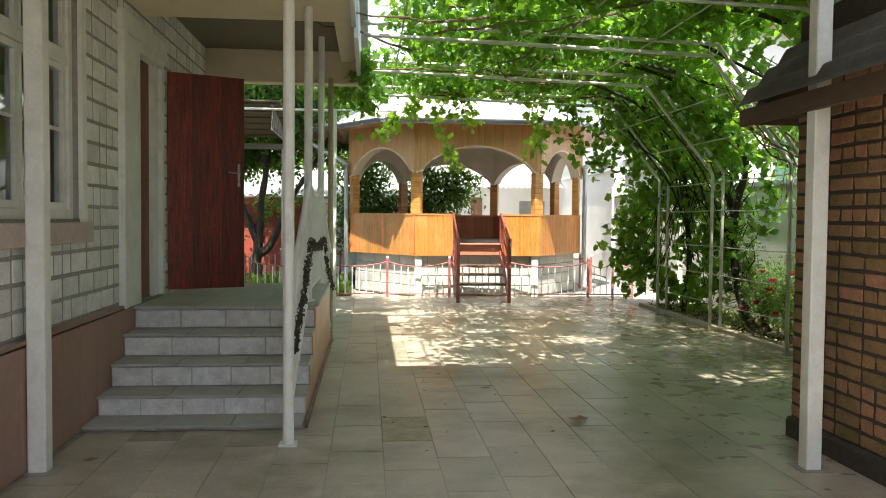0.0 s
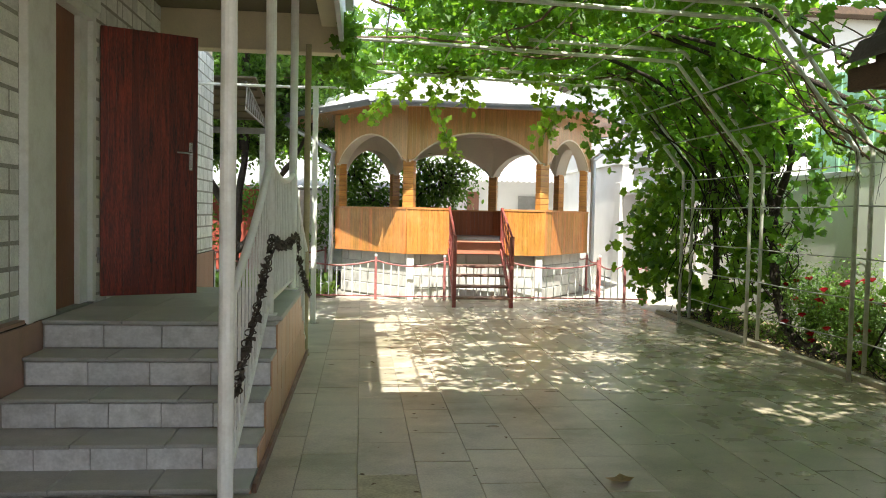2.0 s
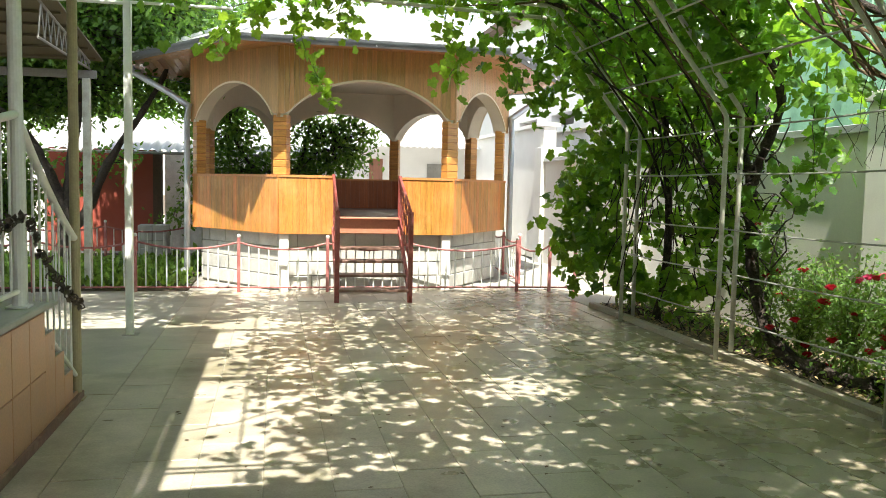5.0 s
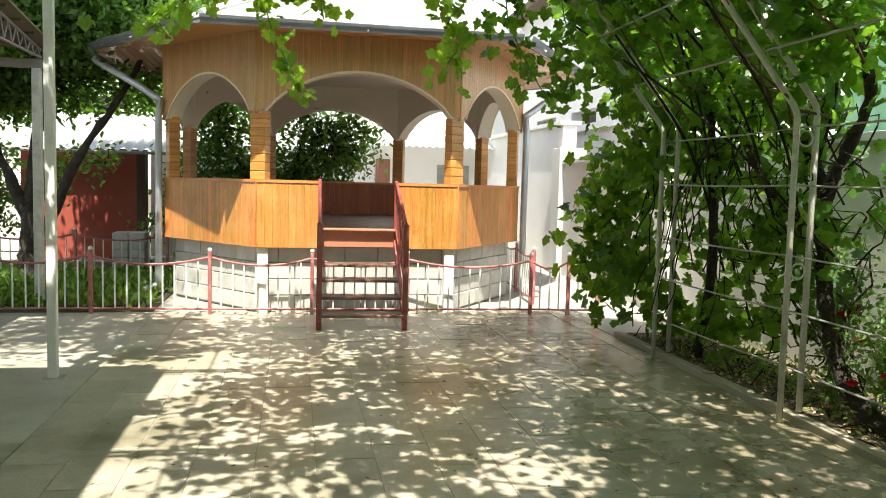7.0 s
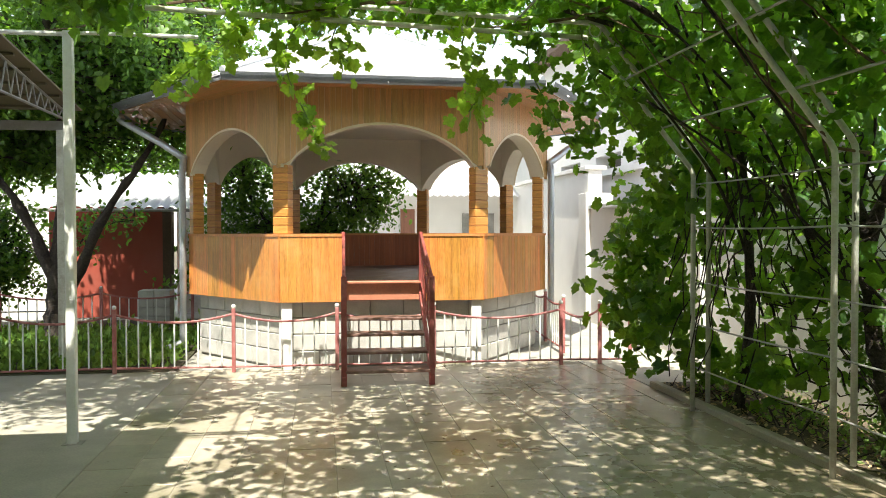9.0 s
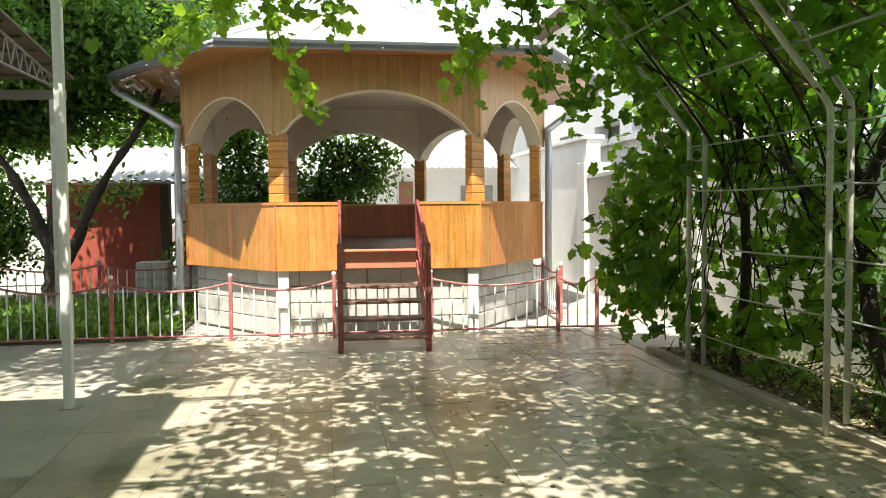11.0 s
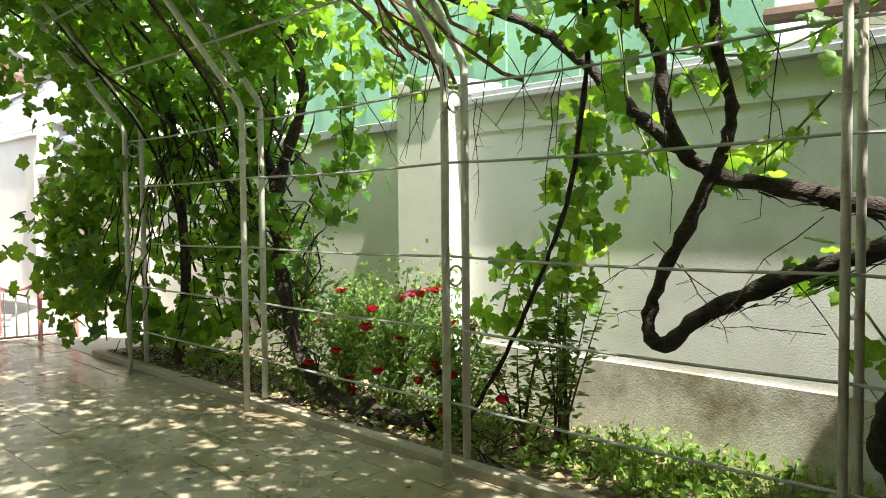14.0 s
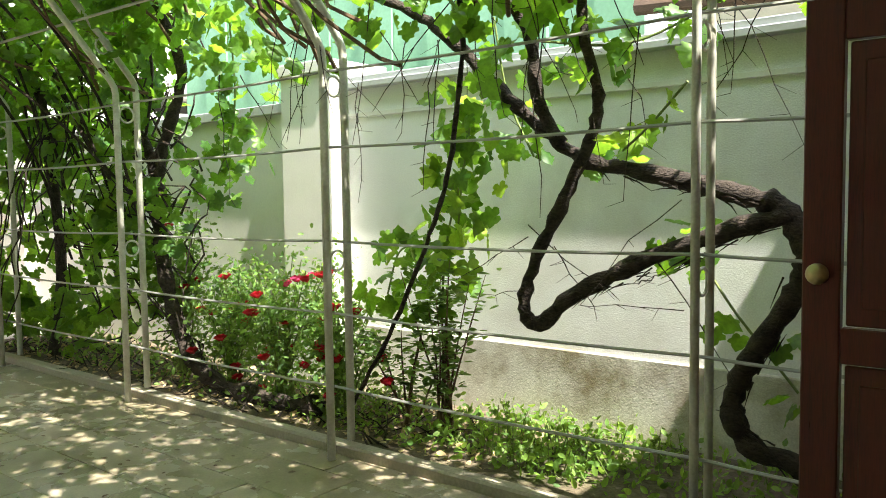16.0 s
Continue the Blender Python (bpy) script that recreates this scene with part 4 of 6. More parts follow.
# ---- low fence ----
def fence(label, pts, sag=0.09, h=0.70):
    t = thing("fence", label, "fence", "courtyard fence")
    for (x0, y0), (x1, y1) in zip(pts, pts[1:]):
        a, b = Vector((x0, y0, 0)), Vector((x1, y1, 0))
        L = (b - a).length
        part("top_rail", tubes((sagging(a + Vector((0, 0, h - 0.06)), b + Vector((0, 0, h - 0.06)), sag), 0.014), n=6), M_FENCE, t)
        part("bottom_rail", tubes(([a + Vector((0, 0, 0.06)), b + Vector((0, 0, 0.06))], 0.013), n=6), M_FENCE, t)
        n = max(2, round(L / 0.125))
        for i in range(1, n):
            f = i / n
            p = a.lerp(b, f)
            part("baluster", tubes(([p + Vector((0, 0, 0.06)), p + Vector((0, 0, h - 0.06 - sag * 4 * f * (1 - f)))], 0.0095), n=5), M_WHITE, t)
    for x, y in pts:
        p = part("post", boxes((x - 0.02, x + 0.02, y - 0.02, y + 0.02, 0, h), bevel=0.004), M_FENCE, t)
        bm = bmesh.new()
        bmesh.ops.create_uvsphere(bm, u_segments=8, v_segments=6, radius=0.026, matrix=Matrix.Translation((x, y, h + 0.018)))
        part("finial", bm, M_WHITE, p, "pale ball finial", smooth=True)
    return t


fence("low maroon fence with white balusters and sagging rails", [(-3.2, 14.80), (-1.98, 14.82), (-0.80, 14.84), (0.46, 14.76), (1.58, 14.72), (2.66, 14.70), (4.13, 14.66), (4.58, 14.62), (4.94, 14.60)])
fence("low maroon fence running back past the gazebo", [(4.42, 15.5), (4.5, 16.6), (4.6, 17.8)], 0.06)
fence("low maroon fence farther back under the trees", [(-4.6, 18.2), (-3.2, 18.2), (-1.8, 18.2), (-0.5, 18.2)])


# ---- brick shed ----
SX, SY = 2.925, 5.39
# rear parts up to 3.35 are out of view, raised to lengthen the shed's shadow
shed_wall = structure("wall_shed", boxes((SX + 0.006, SX + 0.28, -3.5, SY - 0.006, 0, 2.75), (SX + 0.28, 5.6, SY - 0.28, SY - 0.006, 0, 2.3), (4.3, 5.6, SY - 0.28, SY - 0.006, 2.3, 3.35), (5.4, 5.6, -3.5, SY - 0.28, 0, 3.35)), M_MORTAR_DARK, "shed wall of rough tan and red bricks with dark joints", "wall")
part("footing", boxes((SX - 0.03, SX + 0.29, -3.5, SY + 0.02, -0.02, 0.13), bevel=0.02), M_MORTAR_DARK, shed_wall, "dark footing")
# roof of corrugated sheets on rafters
shed_roof = thing("shed_roof", "grey corrugated sheet roof on brown rafters over the brick shed", "roof")
bm = bmesh.new()
rows = []
for i in range(70):
    x = 2.52 + 0.026 * i
    rows.append([bm.verts.new((x, y, 2.15 + (x - 2.52) * 1.05 + 0.02 * math.cos(2 * math.pi * i / 5))) for y in (-3.6, 1.0, SY + 0.14)])
for c0, c1 in zip(rows, rows[1:]):
    for j in range(2):
        bm.faces.new((c0[j], c1[j], c1[j + 1], c0[j + 1]))
bmesh.ops.solidify(bm, geom=bm.faces[:], thickness=0.012)
part("sheet", bm, M_SLATE, shed_roof)
for y in (-3.2, -1.8, -0.4, 1.0, 2.4, 3.8, 5.2):
    bm = bmesh.new()
    prism(bm, Matrix(((1, 0, 0, 0), (0, 1, 0, y), (0, 0, 1, 0), (0, 0, 0, 1))), [(2.60, 2.05), (4.2, 3.72), (4.2, 3.86), (2.60, 2.18)], -0.03, 0.03)
    part("rafter", bm, M_BEAM, shed_roof)
part("eaves_board", boxes((2.58, 2.62, -3.5, 5.5, 2.05, 2.16)), M_BEAM, shed_roof)
part("gable_board", boxes((2.63, 2.99, SY + 0.02, SY + 0.06, 2.06, 2.12)), M_BEAM, shed_roof)
part("gable_boarding", boxes((2.66, 2.95, SY - 0.10, SY + 0.02, 2.10, 2.22)), M_BEAM, shed_roof)
bm = bmesh.new()
prism(bm, Matrix.Translation((0, SY - 0.15, 0)), [(SX - 0.3, 2.1), (5.6, 2.1), (5.6, 2.6), (4.2, 3.8), (SX - 0.3, 2.24)], -0.03, 0.03)
part("gable", bm, M_BEAM, shed_roof)
ins = thing("cable_insulator", "small grey insulator with a slack cable under the shed eaves", "insulator")
part("knob", tubes(([(2.86, SY + 0.06, 2.33), (2.86, SY + 0.16, 2.33)], 0.03), n=10), M_GALV, ins)
part("cable", tubes((sagging((2.86, SY + 0.14, 2.32), (3.1, 3.2, 2.95), 0.06), 0.008), n=5), M_WIRE, ins)

# the shed's open door
sd = thing("shed_door", "dark brown varnished panel door standing open from the shed", "door", "", pose(4.222, 5.42, 0.04, 0, 0, 90))
W, Hh = 0.665, 1.80
part("stile", boxes((0, 0.10, -0.02, 0.02, 0, Hh), bevel=0.004), M_BROWN_DOOR, sd)
part("stile", boxes((W - 0.10, W, -0.02, 0.02, 0, Hh), bevel=0.004), M_BROWN_DOOR, sd)
for z0, z1 in ((0, 0.16), (0.80, 0.90), (Hh - 0.12, Hh)):
    part("rail", boxes((0.101, W - 0.101, -0.019, 0.019, z0, z1), bevel=0.004), M_BROWN_DOOR, sd)
for z0, z1 in ((0.165, 0.795), (0.905, Hh - 0.125)):
    part("panel", boxes((0.112, W - 0.112, -0.008, 0.008, z0, z1), (0.15, W - 0.15, -0.014, 0.014, z0 + 0.05, z1 - 0.05), bevel=0.004), M_BROWN_DOOR, sd)
for sgn in (-1, 1):
    bm = bmesh.new()
    bmesh.ops.create_uvsphere(bm, u_segments=14, v_segments=10, radius=0.03, matrix=Matrix.Translation((W - 0.05, 0.06 * sgn, 1.05)))
    tube(bm, [(W - 0.05, 0.02 * sgn, 1.05), (W - 0.05, 0.05 * sgn, 1.05)], 0.012, 8)
    part("knob", bm, M_BRASS, sd, "round worn brass knob", smooth=True)

# ---- unseen roof added for shade, and a wall that closes the place behind ----
# roof stays out of view; its extent is set so its shadow covers the near paving
structure("roof_carport", boxes((0.02, 2.9, 2.4, 6.35, 3.12, 3.16)), M_SLATE, "unseen grey sheet roof added to shade the entrance passage", "roof")
structure("wall_south", boxes((-7, 6, -9.2, -9.0, 0, 2.6)), M_RENDER_SMOOTH, "plain pale wall at the entrance", "wall")

# ---- garden wall ----
gw = structure("wall_garden", boxes((5.65, 5.95, 4.5, 9.36, -0.05, 2.02)), M_RENDER, "pale grey roughcast garden wall", "wall")
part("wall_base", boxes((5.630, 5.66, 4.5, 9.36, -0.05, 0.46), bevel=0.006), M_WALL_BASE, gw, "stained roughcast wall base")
part("coping", boxes((5.57, 6.03, 4.5, 9.36, 2.021, 2.06), (5.60, 6.0, 4.5, 9.36, 2.061, 2.10), bevel=0.004), M_COPING, gw, "grey metal coping")
part("cornice", boxes((5.632, 5.66, 4.5, 9.36, 1.84, 1.865)), M_RENDER_SMOOTH, gw)
pil = structure("wall_pilaster", boxes((5.50, 6.0, 9.361, 9.86, -0.05, 2.14), (5.47, 6.03, 9.34, 9.885, 2.14, 2.22), bevel=0.006), M_RENDER_SMOOTH, "smooth white wall pier with a flat cap", "pier")
g2 = structure("wall_garden_north", boxes((-0.15, 0.15, 0, 9.4, -0.05, 1.92)), M_RENDER_SMOOTH, "pale rendered wall beyond the pier", "wall")
g2.matrix_basis = pose(5.80, 9.87, 0, 0, 0, -2.2)
part("coping", boxes((-0.2, 0.2, 0, 9.4, 1.921, 1.99), bevel=0.004), M_COPING, g2, "grey metal coping")
for y in (4.6, 9.15):
    part("wall_pier", boxes((-0.24, 0.24, y, y + 0.45, -0.05, 2.2), bevel=0.006), M_RENDER_SMOOTH, g2)

# ---- neighbouring buildings ----
nb = thing("neighbour_building", "cream neighbour building with a pipe behind the garden wall", "building")
part("wall", boxes((7.2, 7.5, 3.0, 7.6, 0, 3.6)), M_CREAM, nb)
part("roof", boxes((6.9, 9.0, 2.8, 7.7, 3.6, 3.75)), M_SLATE, nb)
part("pipe", tubes(([(6.3, 5.2, 2.28), (6.35, 7.6, 2.42)], 0.05)), M_BEAM, nb, "brown pipe along the wall top")
gs = thing("green_fence", "green profiled sheet fence behind the garden wall", "fence")
for i in range(14):
    part("sheet", boxes((6.5 + 0.02 * (i % 2), 6.53 + 0.02 * (i % 2), 7.62 + 0.35 * i, 7.962 + 0.35 * i, 0, 3.4)), M_TEAL, gs)
wb = thing("white_building", "white two-storey house with dark openings behind the wall", "building")
part("wall", boxes((7.0, 13, 17.5, 29, 0, 2.75), (7.0, 13, 17.5, 29, 3.05, 5.6), (7.0, 7.3, 17.5, 18.2, 2.75, 3.05), (7.0, 7.3, 19.6, 20.2, 2.75, 3.05), (7.0, 7.3, 21.6, 22.6, 2.75, 3.05), (7.0, 7.3, 24, 29, 2.75, 3.05)), M_FARWALL, wb)
# solid panels whose dark colour stands for the unlit space behind
part("window_void", boxes((7.3, 7.4, 17.6, 28, 2.74, 3.06)), M_DARK, wb, "dark panel standing for the unlit strip opening")
part("upper_window", boxes((6.98, 7.02, 19.2, 20.4, 3.9, 4.9)), M_DARK, wb, "dark panel standing for the unlit upper window")
part("ledge", boxes((6.85, 7.0, 17.4, 29, 2.62, 2.74)), M_RENDER_SMOOTH, wb)
part("roof", boxes((6.6, 13.4, 17.1, 29.4, 5.6, 5.75)), M_BEAM, wb, "brown roof edge")
hw = thing("yard_wall", "tall white wall continuing towards the far yard", "wall")
part("wall", boxes((6.05, 6.3, 19.3, 26, 0, 2.62)), M_FARWALL, hw)
part("coping", boxes((5.98, 6.37, 19.25, 26, 2.621, 2.69), bevel=0.005), M_RENDER_SMOOTH, hw)
fb = thing("far_building", "pale far building with a sheet awning and small openings", "building")
part("wall", boxes((2.2, 6.05, 25.5, 25.8, 0, 5.2)), M_FARWALL, fb)
bm = bmesh.new()
cols = []
for i in range(90):
    x = 2.4 + i * 0.041
    w = 0.02 * math.cos(2 * math.pi * x / 0.16)
    cols.append([bm.verts.new((x, 24.2, 2.38 + w)), bm.verts.new((x, 25.5, 2.85 + w))])
for c0, c1 in zip(cols, cols[1:]):
    bm.faces.new((c0[0], c1[0], c1[1], c0[1]))
bmesh.ops.solidify(bm, geom=bm.faces[:], thickness=0.01)
part("awning", bm, M_ROOF, fb, "pale corrugated awning")
part("door", boxes((3.35, 3.7, 25.44, 25.5, 0, 2.1)), M_INNER_DOOR, fb)
part("window", boxes((4.9, 5.7, 25.44, 25.5, 1.45, 2.0)), M_SLATE, fb)
rb = thing("red_outbuilding", "low orange-red outbuilding with a white corrugated roof", "building")
part("wall", boxes((-3.4, -1.45, 21.0, 21.2, 0, 2.0)), M_REDWALL, rb)
part("pale_wall", boxes((-1.3, 2.2, 21.6, 21.8, 0, 2.0)), M_SILICATE_REST, rb, "pale block wall")
part("door_gap", boxes((-1.45, -1.3, 21.0, 21.3, 0, 2.0)), M_BEAM, rb, "brown timber jamb")
bm = bmesh.new()
cols = []
for i in range(190):
    x = -3.7 + i * 0.033
    w = 0.03 * math.cos(2 * math.pi * x / 0.2)
    cols.append([bm.verts.new((x, 20.6 + 1.0 * k, 1.98 + 0.27 * k + w)) for k in range(4)])
for c0, c1 in zip(cols, cols[1:]):
    for j in range(3):
        bm.faces.new((c0[j], c1[j], c1[j + 1], c0[j + 1]))
bmesh.ops.solidify(bm, geom=bm.faces[:], thickness=0.012)
part("roof", bm, M_ROOF, rb, "white corrugated sheet roof")
part("fascia", tubes(([(-3.7, 20.62, 1.93), (2.5, 20.62, 1.93)], 0.03), n=6), M_SLATE, rb)
structure("wall_far", boxes((-14, -3.4, 22.5, 22.8, 0, 2.4), (-14, -13.7, -6, 22.5, 0, 2.4)), M_FARWALL, "white yard wall far behind the trees", "wall")
bp = thing("block_pile", "small stack of pale blocks behind the fence", "blocks")
for i in range(5):
    for j in range(2):
        part("block", boxes((-1.35 + 0.24 * j, -1.12 + 0.24 * j, 18.5, 18.9, 0.0 + 0.13 * i, 0.125 + 0.13 * i), bevel=0.008), M_BLOCK, bp)

# ---- awning on the far end of the house ----
aw = thing("awning", "grey sheet awning on dull grey lattice trusses beside the house", "awning")
bm = bmesh.new()
prism(bm, Matrix(((0, 1, 0, 0), (1, 0, 0, 0), (0, 0, 1, 0), (0, 0, 0, 1))), [(12.95, 3.21), (15.35, 2.90), (15.35, 2.92), (12.95, 3.23)], -4.5, -1.25)
part("sheet", bm, M_OLIVE, aw)
for x in (-1.38, -2.6, -3.9):
    tr = part("truss", tubes(([(x, 12.95, 3.15), (x, 15.2, 2.86)], 0.015), ([(x, 12.95, 2.78), (x, 15.2, 2.78)], 0.015), n=6), M_DULL, aw)
    for i in range(10):
        y = 12.95 + 0.225 * i
        part("web", tubes(([(x, y, 2.78), (x, y + 0.1125, 3.135 - 0.029 * i)], 0.008), ([(x, y + 0.1125, 3.135 - 0.029 * i), (x, y + 0.225, 2.78)], 0.008), n=5), M_DULL, tr)
for i in range(6):
    part("purlin", boxes((-4.5, -1.3, 13.05 + 0.42 * i, 13.09 + 0.42 * i, 3.165 - 0.054 * i, 3.19 - 0.054 * i)), M_OLIVE, aw)
part("edge_beam", boxes((-4.4, -1.3, 15.17, 15.23, 2.66, 2.76), bevel=0.004), M_DULL, aw)
for x in (-1.42, -3.9):
    part("post", boxes((x - 0.045, x + 0.045, 15.15, 15.24, 0, 2.66), bevel=0.006), M_PIPE, aw)


# ---- pergola ----
def pergola_arch(y, left, r=0.021):
    t = thing("pergola_arch", "twin grey-green steel pipe arch with small rings carrying the vine", "pergola", "pergola arches")
    inner = smooth_line([(4.53, y, 0.0), (4.53, y, 2.03), (3.62, y, 3.13), (left, y, 3.24)])
    outer = smooth_line([(4.67, y, 0.07), (4.67, y, 2.06), (3.70, y, 3.25), (left, y, 3.36)])
    part("inner_pipe", tubes((inner, r), n=9), M_PIPE, t, smooth=True)
    part("outer_pipe", tubes((outer, r), n=9), M_PIPE, t, smooth=True)
    spots = [(4.60, 1.86), (4.60, 1.0), (4.46, 2.28), (3.66, 3.19), (2.6, 3.225), (1.6, 3.255), (0.7, 3.285)]
    for x, z in spots:
        part("ring", ring(bmesh.new(), (x, y, z), (0, 1, 0), 0.05, 0.007, 14, 5), M_PIPE, t)
    return t


def smooth_line(pts, cut=0.05):
    """The line with its corners rounded a little."""
    P = [Vector(p) for p in pts]
    out = [P[0]]
    for a, b, c in zip(P, P[1:], P[2:]):
        p, q = b + (a - b).normalized() * cut, b + (c - b).normalized() * cut
        out += [p, p.lerp(b, 0.5).lerp(b.lerp(q, 0.5), 0.5), q]
    return out + [P[-1]]


for y in (6.52, 8.38, 10.30, 12.19):
    pergola_arch(y, 0.06, 0.0165 if y < 7 else 0.021)
wires = thing("trellis_wires", "straight steel wires strung between the pergola posts", "wires")
for z in (0.37, 0.74, 1.10, 1.56, 1.93):
    pts = []
    for a, b in ((5.45, 6.52), (6.52, 8.38), (8.38, 10.30), (10.30, 12.19)):
        pts += sagging((4.56, a, z), (4.56, b, z), 0.012, 6)
    part("wire", tubes((pts, 0.007), n=5), M_WIRE, wires)
for x, z in ((4.26, 2.40), (3.93, 2.80), (3.0, 3.26), (2.1, 3.28), (1.2, 3.31), (0.45, 3.34)):
    part("wire", tubes(([(x, 6.3, z), (x, 9.0, z - 0.01), (x, 12.3, z)], 0.009), n=5), M_WIRE, wires)

# ---- vines, plants and trees ----
rng = np.random.default_rng(7)
VINE, OVAL = vine_leaf(), oval_leaf()


def clumps(centres, each, spread, rng):
    C = np.asarray(centres, float)
    P = np.repeat(C, each, axis=0)
    return P + rng.normal(size=P.shape) * np.asarray(spread)


def limb(bm, pts, r0, r1, n=8, wobble=0.0, rnd=random):
    line = smooth_path(pts, 6)
    k = len(line)
    line = [p + Vector((rnd.uniform(-1, 1), rnd.uniform(-1, 1), rnd.uniform(-1, 1))) * wobble for p in line]
    tube(bm, line, [(r0 + (r1 - r0) * i / (k - 1)) * (1 + 0.22 * rnd.uniform(-1, 1) * (wobble > 0)) for i in range(k)], n)


rnd = random.Random(21)
old = thing("grape_vine", "old grape vine with a thick looping dark trunk", "vine")
bm = bmesh.new()
limb(bm, [(5.15, 6.28, -0.02), (5.1, 6.31, 0.22), (5.1, 6.50, 0.27), (5.1, 6.58, 0.42), (5.1, 6.52, 0.62), (5.1, 6.36, 0.88), (5.1, 6.30, 1.06), (5.1, 6.37, 1.22), (5.1, 6.47, 1.29)], 0.045, 0.05, 10, 0.005, rnd)
part("trunk", bm, M_BARK, old, smooth=True)
bm = bmesh.new()
limb(bm, [(5.1, 6.40, 1.26), (5.1, 6.66, 1.33), (5.1, 7.01, 1.41), (5.1, 7.28, 1.48), (5.1, 7.48, 1.62), (5.05, 7.73, 1.86), (5.0, 7.97, 2.10), (4.95, 8.23, 2.28), (4.7, 8.72, 2.52), (4.2, 9.3, 2.95), (3.4, 9.9, 3.35)], 0.041, 0.02, 9, 0.006, rnd)
part("limb", bm, M_BARK, old, smooth=True)
bm = bmesh.new()
limb(bm, [(5.08, 6.36, 1.22), (5.05, 6.58, 1.16), (5.05, 6.99, 1.01), (5.05, 7.31, 0.84), (5.05, 7.48, 0.70), (5.05, 7.57, 0.77), (5.05, 7.50, 1.0), (5.05, 7.34, 1.30), (5.05, 7.21, 1.55), (5.0, 7.14, 1.74), (4.95, 7.18, 2.01), (4.85, 7.17, 2.32), (4.4, 7.2, 2.8), (3.7, 7.4, 3.3), (2.6, 7.5, 3.4)], 0.04, 0.02, 9, 0.006, rnd)
part("limb", bm, M_BARK, old, smooth=True)
bm = bmesh.new()
limb(bm, [(5.05, 7.36, 1.54), (5.0, 7.45, 1.75), (5.0, 7.48, 2.0), (4.95, 7.57, 2.2), (4.8, 7.76, 2.36), (4.3, 8.2, 2.8), (3.5, 8.6, 3.35)], 0.034, 0.016, 8, 0.005, rnd)
part("limb", bm, M_BARK, old, smooth=True)
bm = bmesh.new()
limb(bm, [(4.8, 8.50, 0.2), (4.8, 8.23, 0.60), (4.8, 8.0, 1.01), (4.8, 7.85, 1.34), (4.8, 7.78, 1.63), (4.8, 7.73, 2.01), (4.7, 7.68, 2.4)], 0.011, 0.014, 6, 0.004, rnd)
part("cane", bm, M_BARK, old, smooth=True)
# bare shoots hanging from the canes
bm = bmesh.new()
for i in range(50):
    if i < 42:
        p = Vector((rnd.uniform(4.5, 5.1), rnd.uniform(6.2, 9.3), rnd.uniform(1.95, 2.6)))
        step = Vector((rnd.uniform(-.03, .03), rnd.uniform(-.07, .07), -rnd.uniform(0.06, 0.15)))
    else:
        p = Vector((5.05, rnd.uniform(6.6, 7.6), rnd.uniform(0.8, 1.5)))
        step = Vector((rnd.uniform(-.04, .04), rnd.uniform(-.1, .1), rnd.uniform(-0.1, 0.02)))
    line = [p]
    for k in range(5):
        line.append(line[-1] + step + Vector((rnd.uniform(-.015, .015), rnd.uniform(-.03, .03), rnd.uniform(-.02, .01))))
        if rnd.random() < 0.6:
            side = Vector((rnd.uniform(-.04, .04), rnd.choice((-1, 1)) * rnd.uniform(0.03, 0.09), -rnd.uniform(0.0, 0.07)))
            tube(bm, [line[-1], line[-1] + side], [0.0018, 0.001], 4)
    tube(bm, line, [0.003, 0.0028, 0.0026, 0.0024, 0.002, 0.0014], 4)
tagged(part("hanging_growth", bm, M_BARK, old, "thin bare hanging shoots"), kind="stuff")

# loose strips of bark on the old limbs
bm = bmesh.new()
for i in range(110):
    f = rnd.random()
    a, b = rnd.choice((((5.1, 6.40, 1.26), (5.1, 7.28, 1.48)), ((5.08, 6.36, 1.22), (5.05, 7.31, 0.84)), ((5.1, 6.58, 0.42), (5.1, 6.30, 1.06)), ((5.1, 6.31, 0.22), (5.1, 6.58, 0.42))))
    along = (Vector(b) - Vector(a)).normalized() * rnd.choice((-1, 1)) * rnd.uniform(0.05, 0.13)
    p = Vector(a).lerp(Vector(b), f) + Vector((rnd.uniform(-.04, 0.0), rnd.gauss(0, 0.02), rnd.uniform(-0.035, 0.0)))
    hang = Vector((rnd.uniform(-0.02, 0.005), 0, -rnd.uniform(0.005, 0.04)))
    tube(bm, [p, p + along * 0.5 + hang * 0.3, p + along + hang], [0.005, 0.0035, 0.0012], 4)
tagged(part("bark_growth", bm, M_BARK, old, "shaggy peeling strips of bark"), kind="stuff")

dv = thing("grape_vine", "tall grape vine with a dark upright trunk", "vine")
bm = bmesh.new()
limb(bm, [(4.95, 8.95, 0.10), (4.95, 9.1, 0.06), (4.95, 9.55, 0.07), (4.95, 10.0, 0.12), (4.95, 10.33, 0.39), (4.95, 10.49, 0.82), (4.95, 10.56, 1.22), (4.95, 10.52, 1.55), (4.9, 10.29, 1.81), (4.85, 10.05, 2.16), (4.6, 10.02, 2.6), (4.0, 10.0, 3.1), (3.0, 9.9, 3.4)], 0.065, 0.025, 9, 0.008, rnd)
part("trunk", bm, M_BARK, dv, smooth=True)
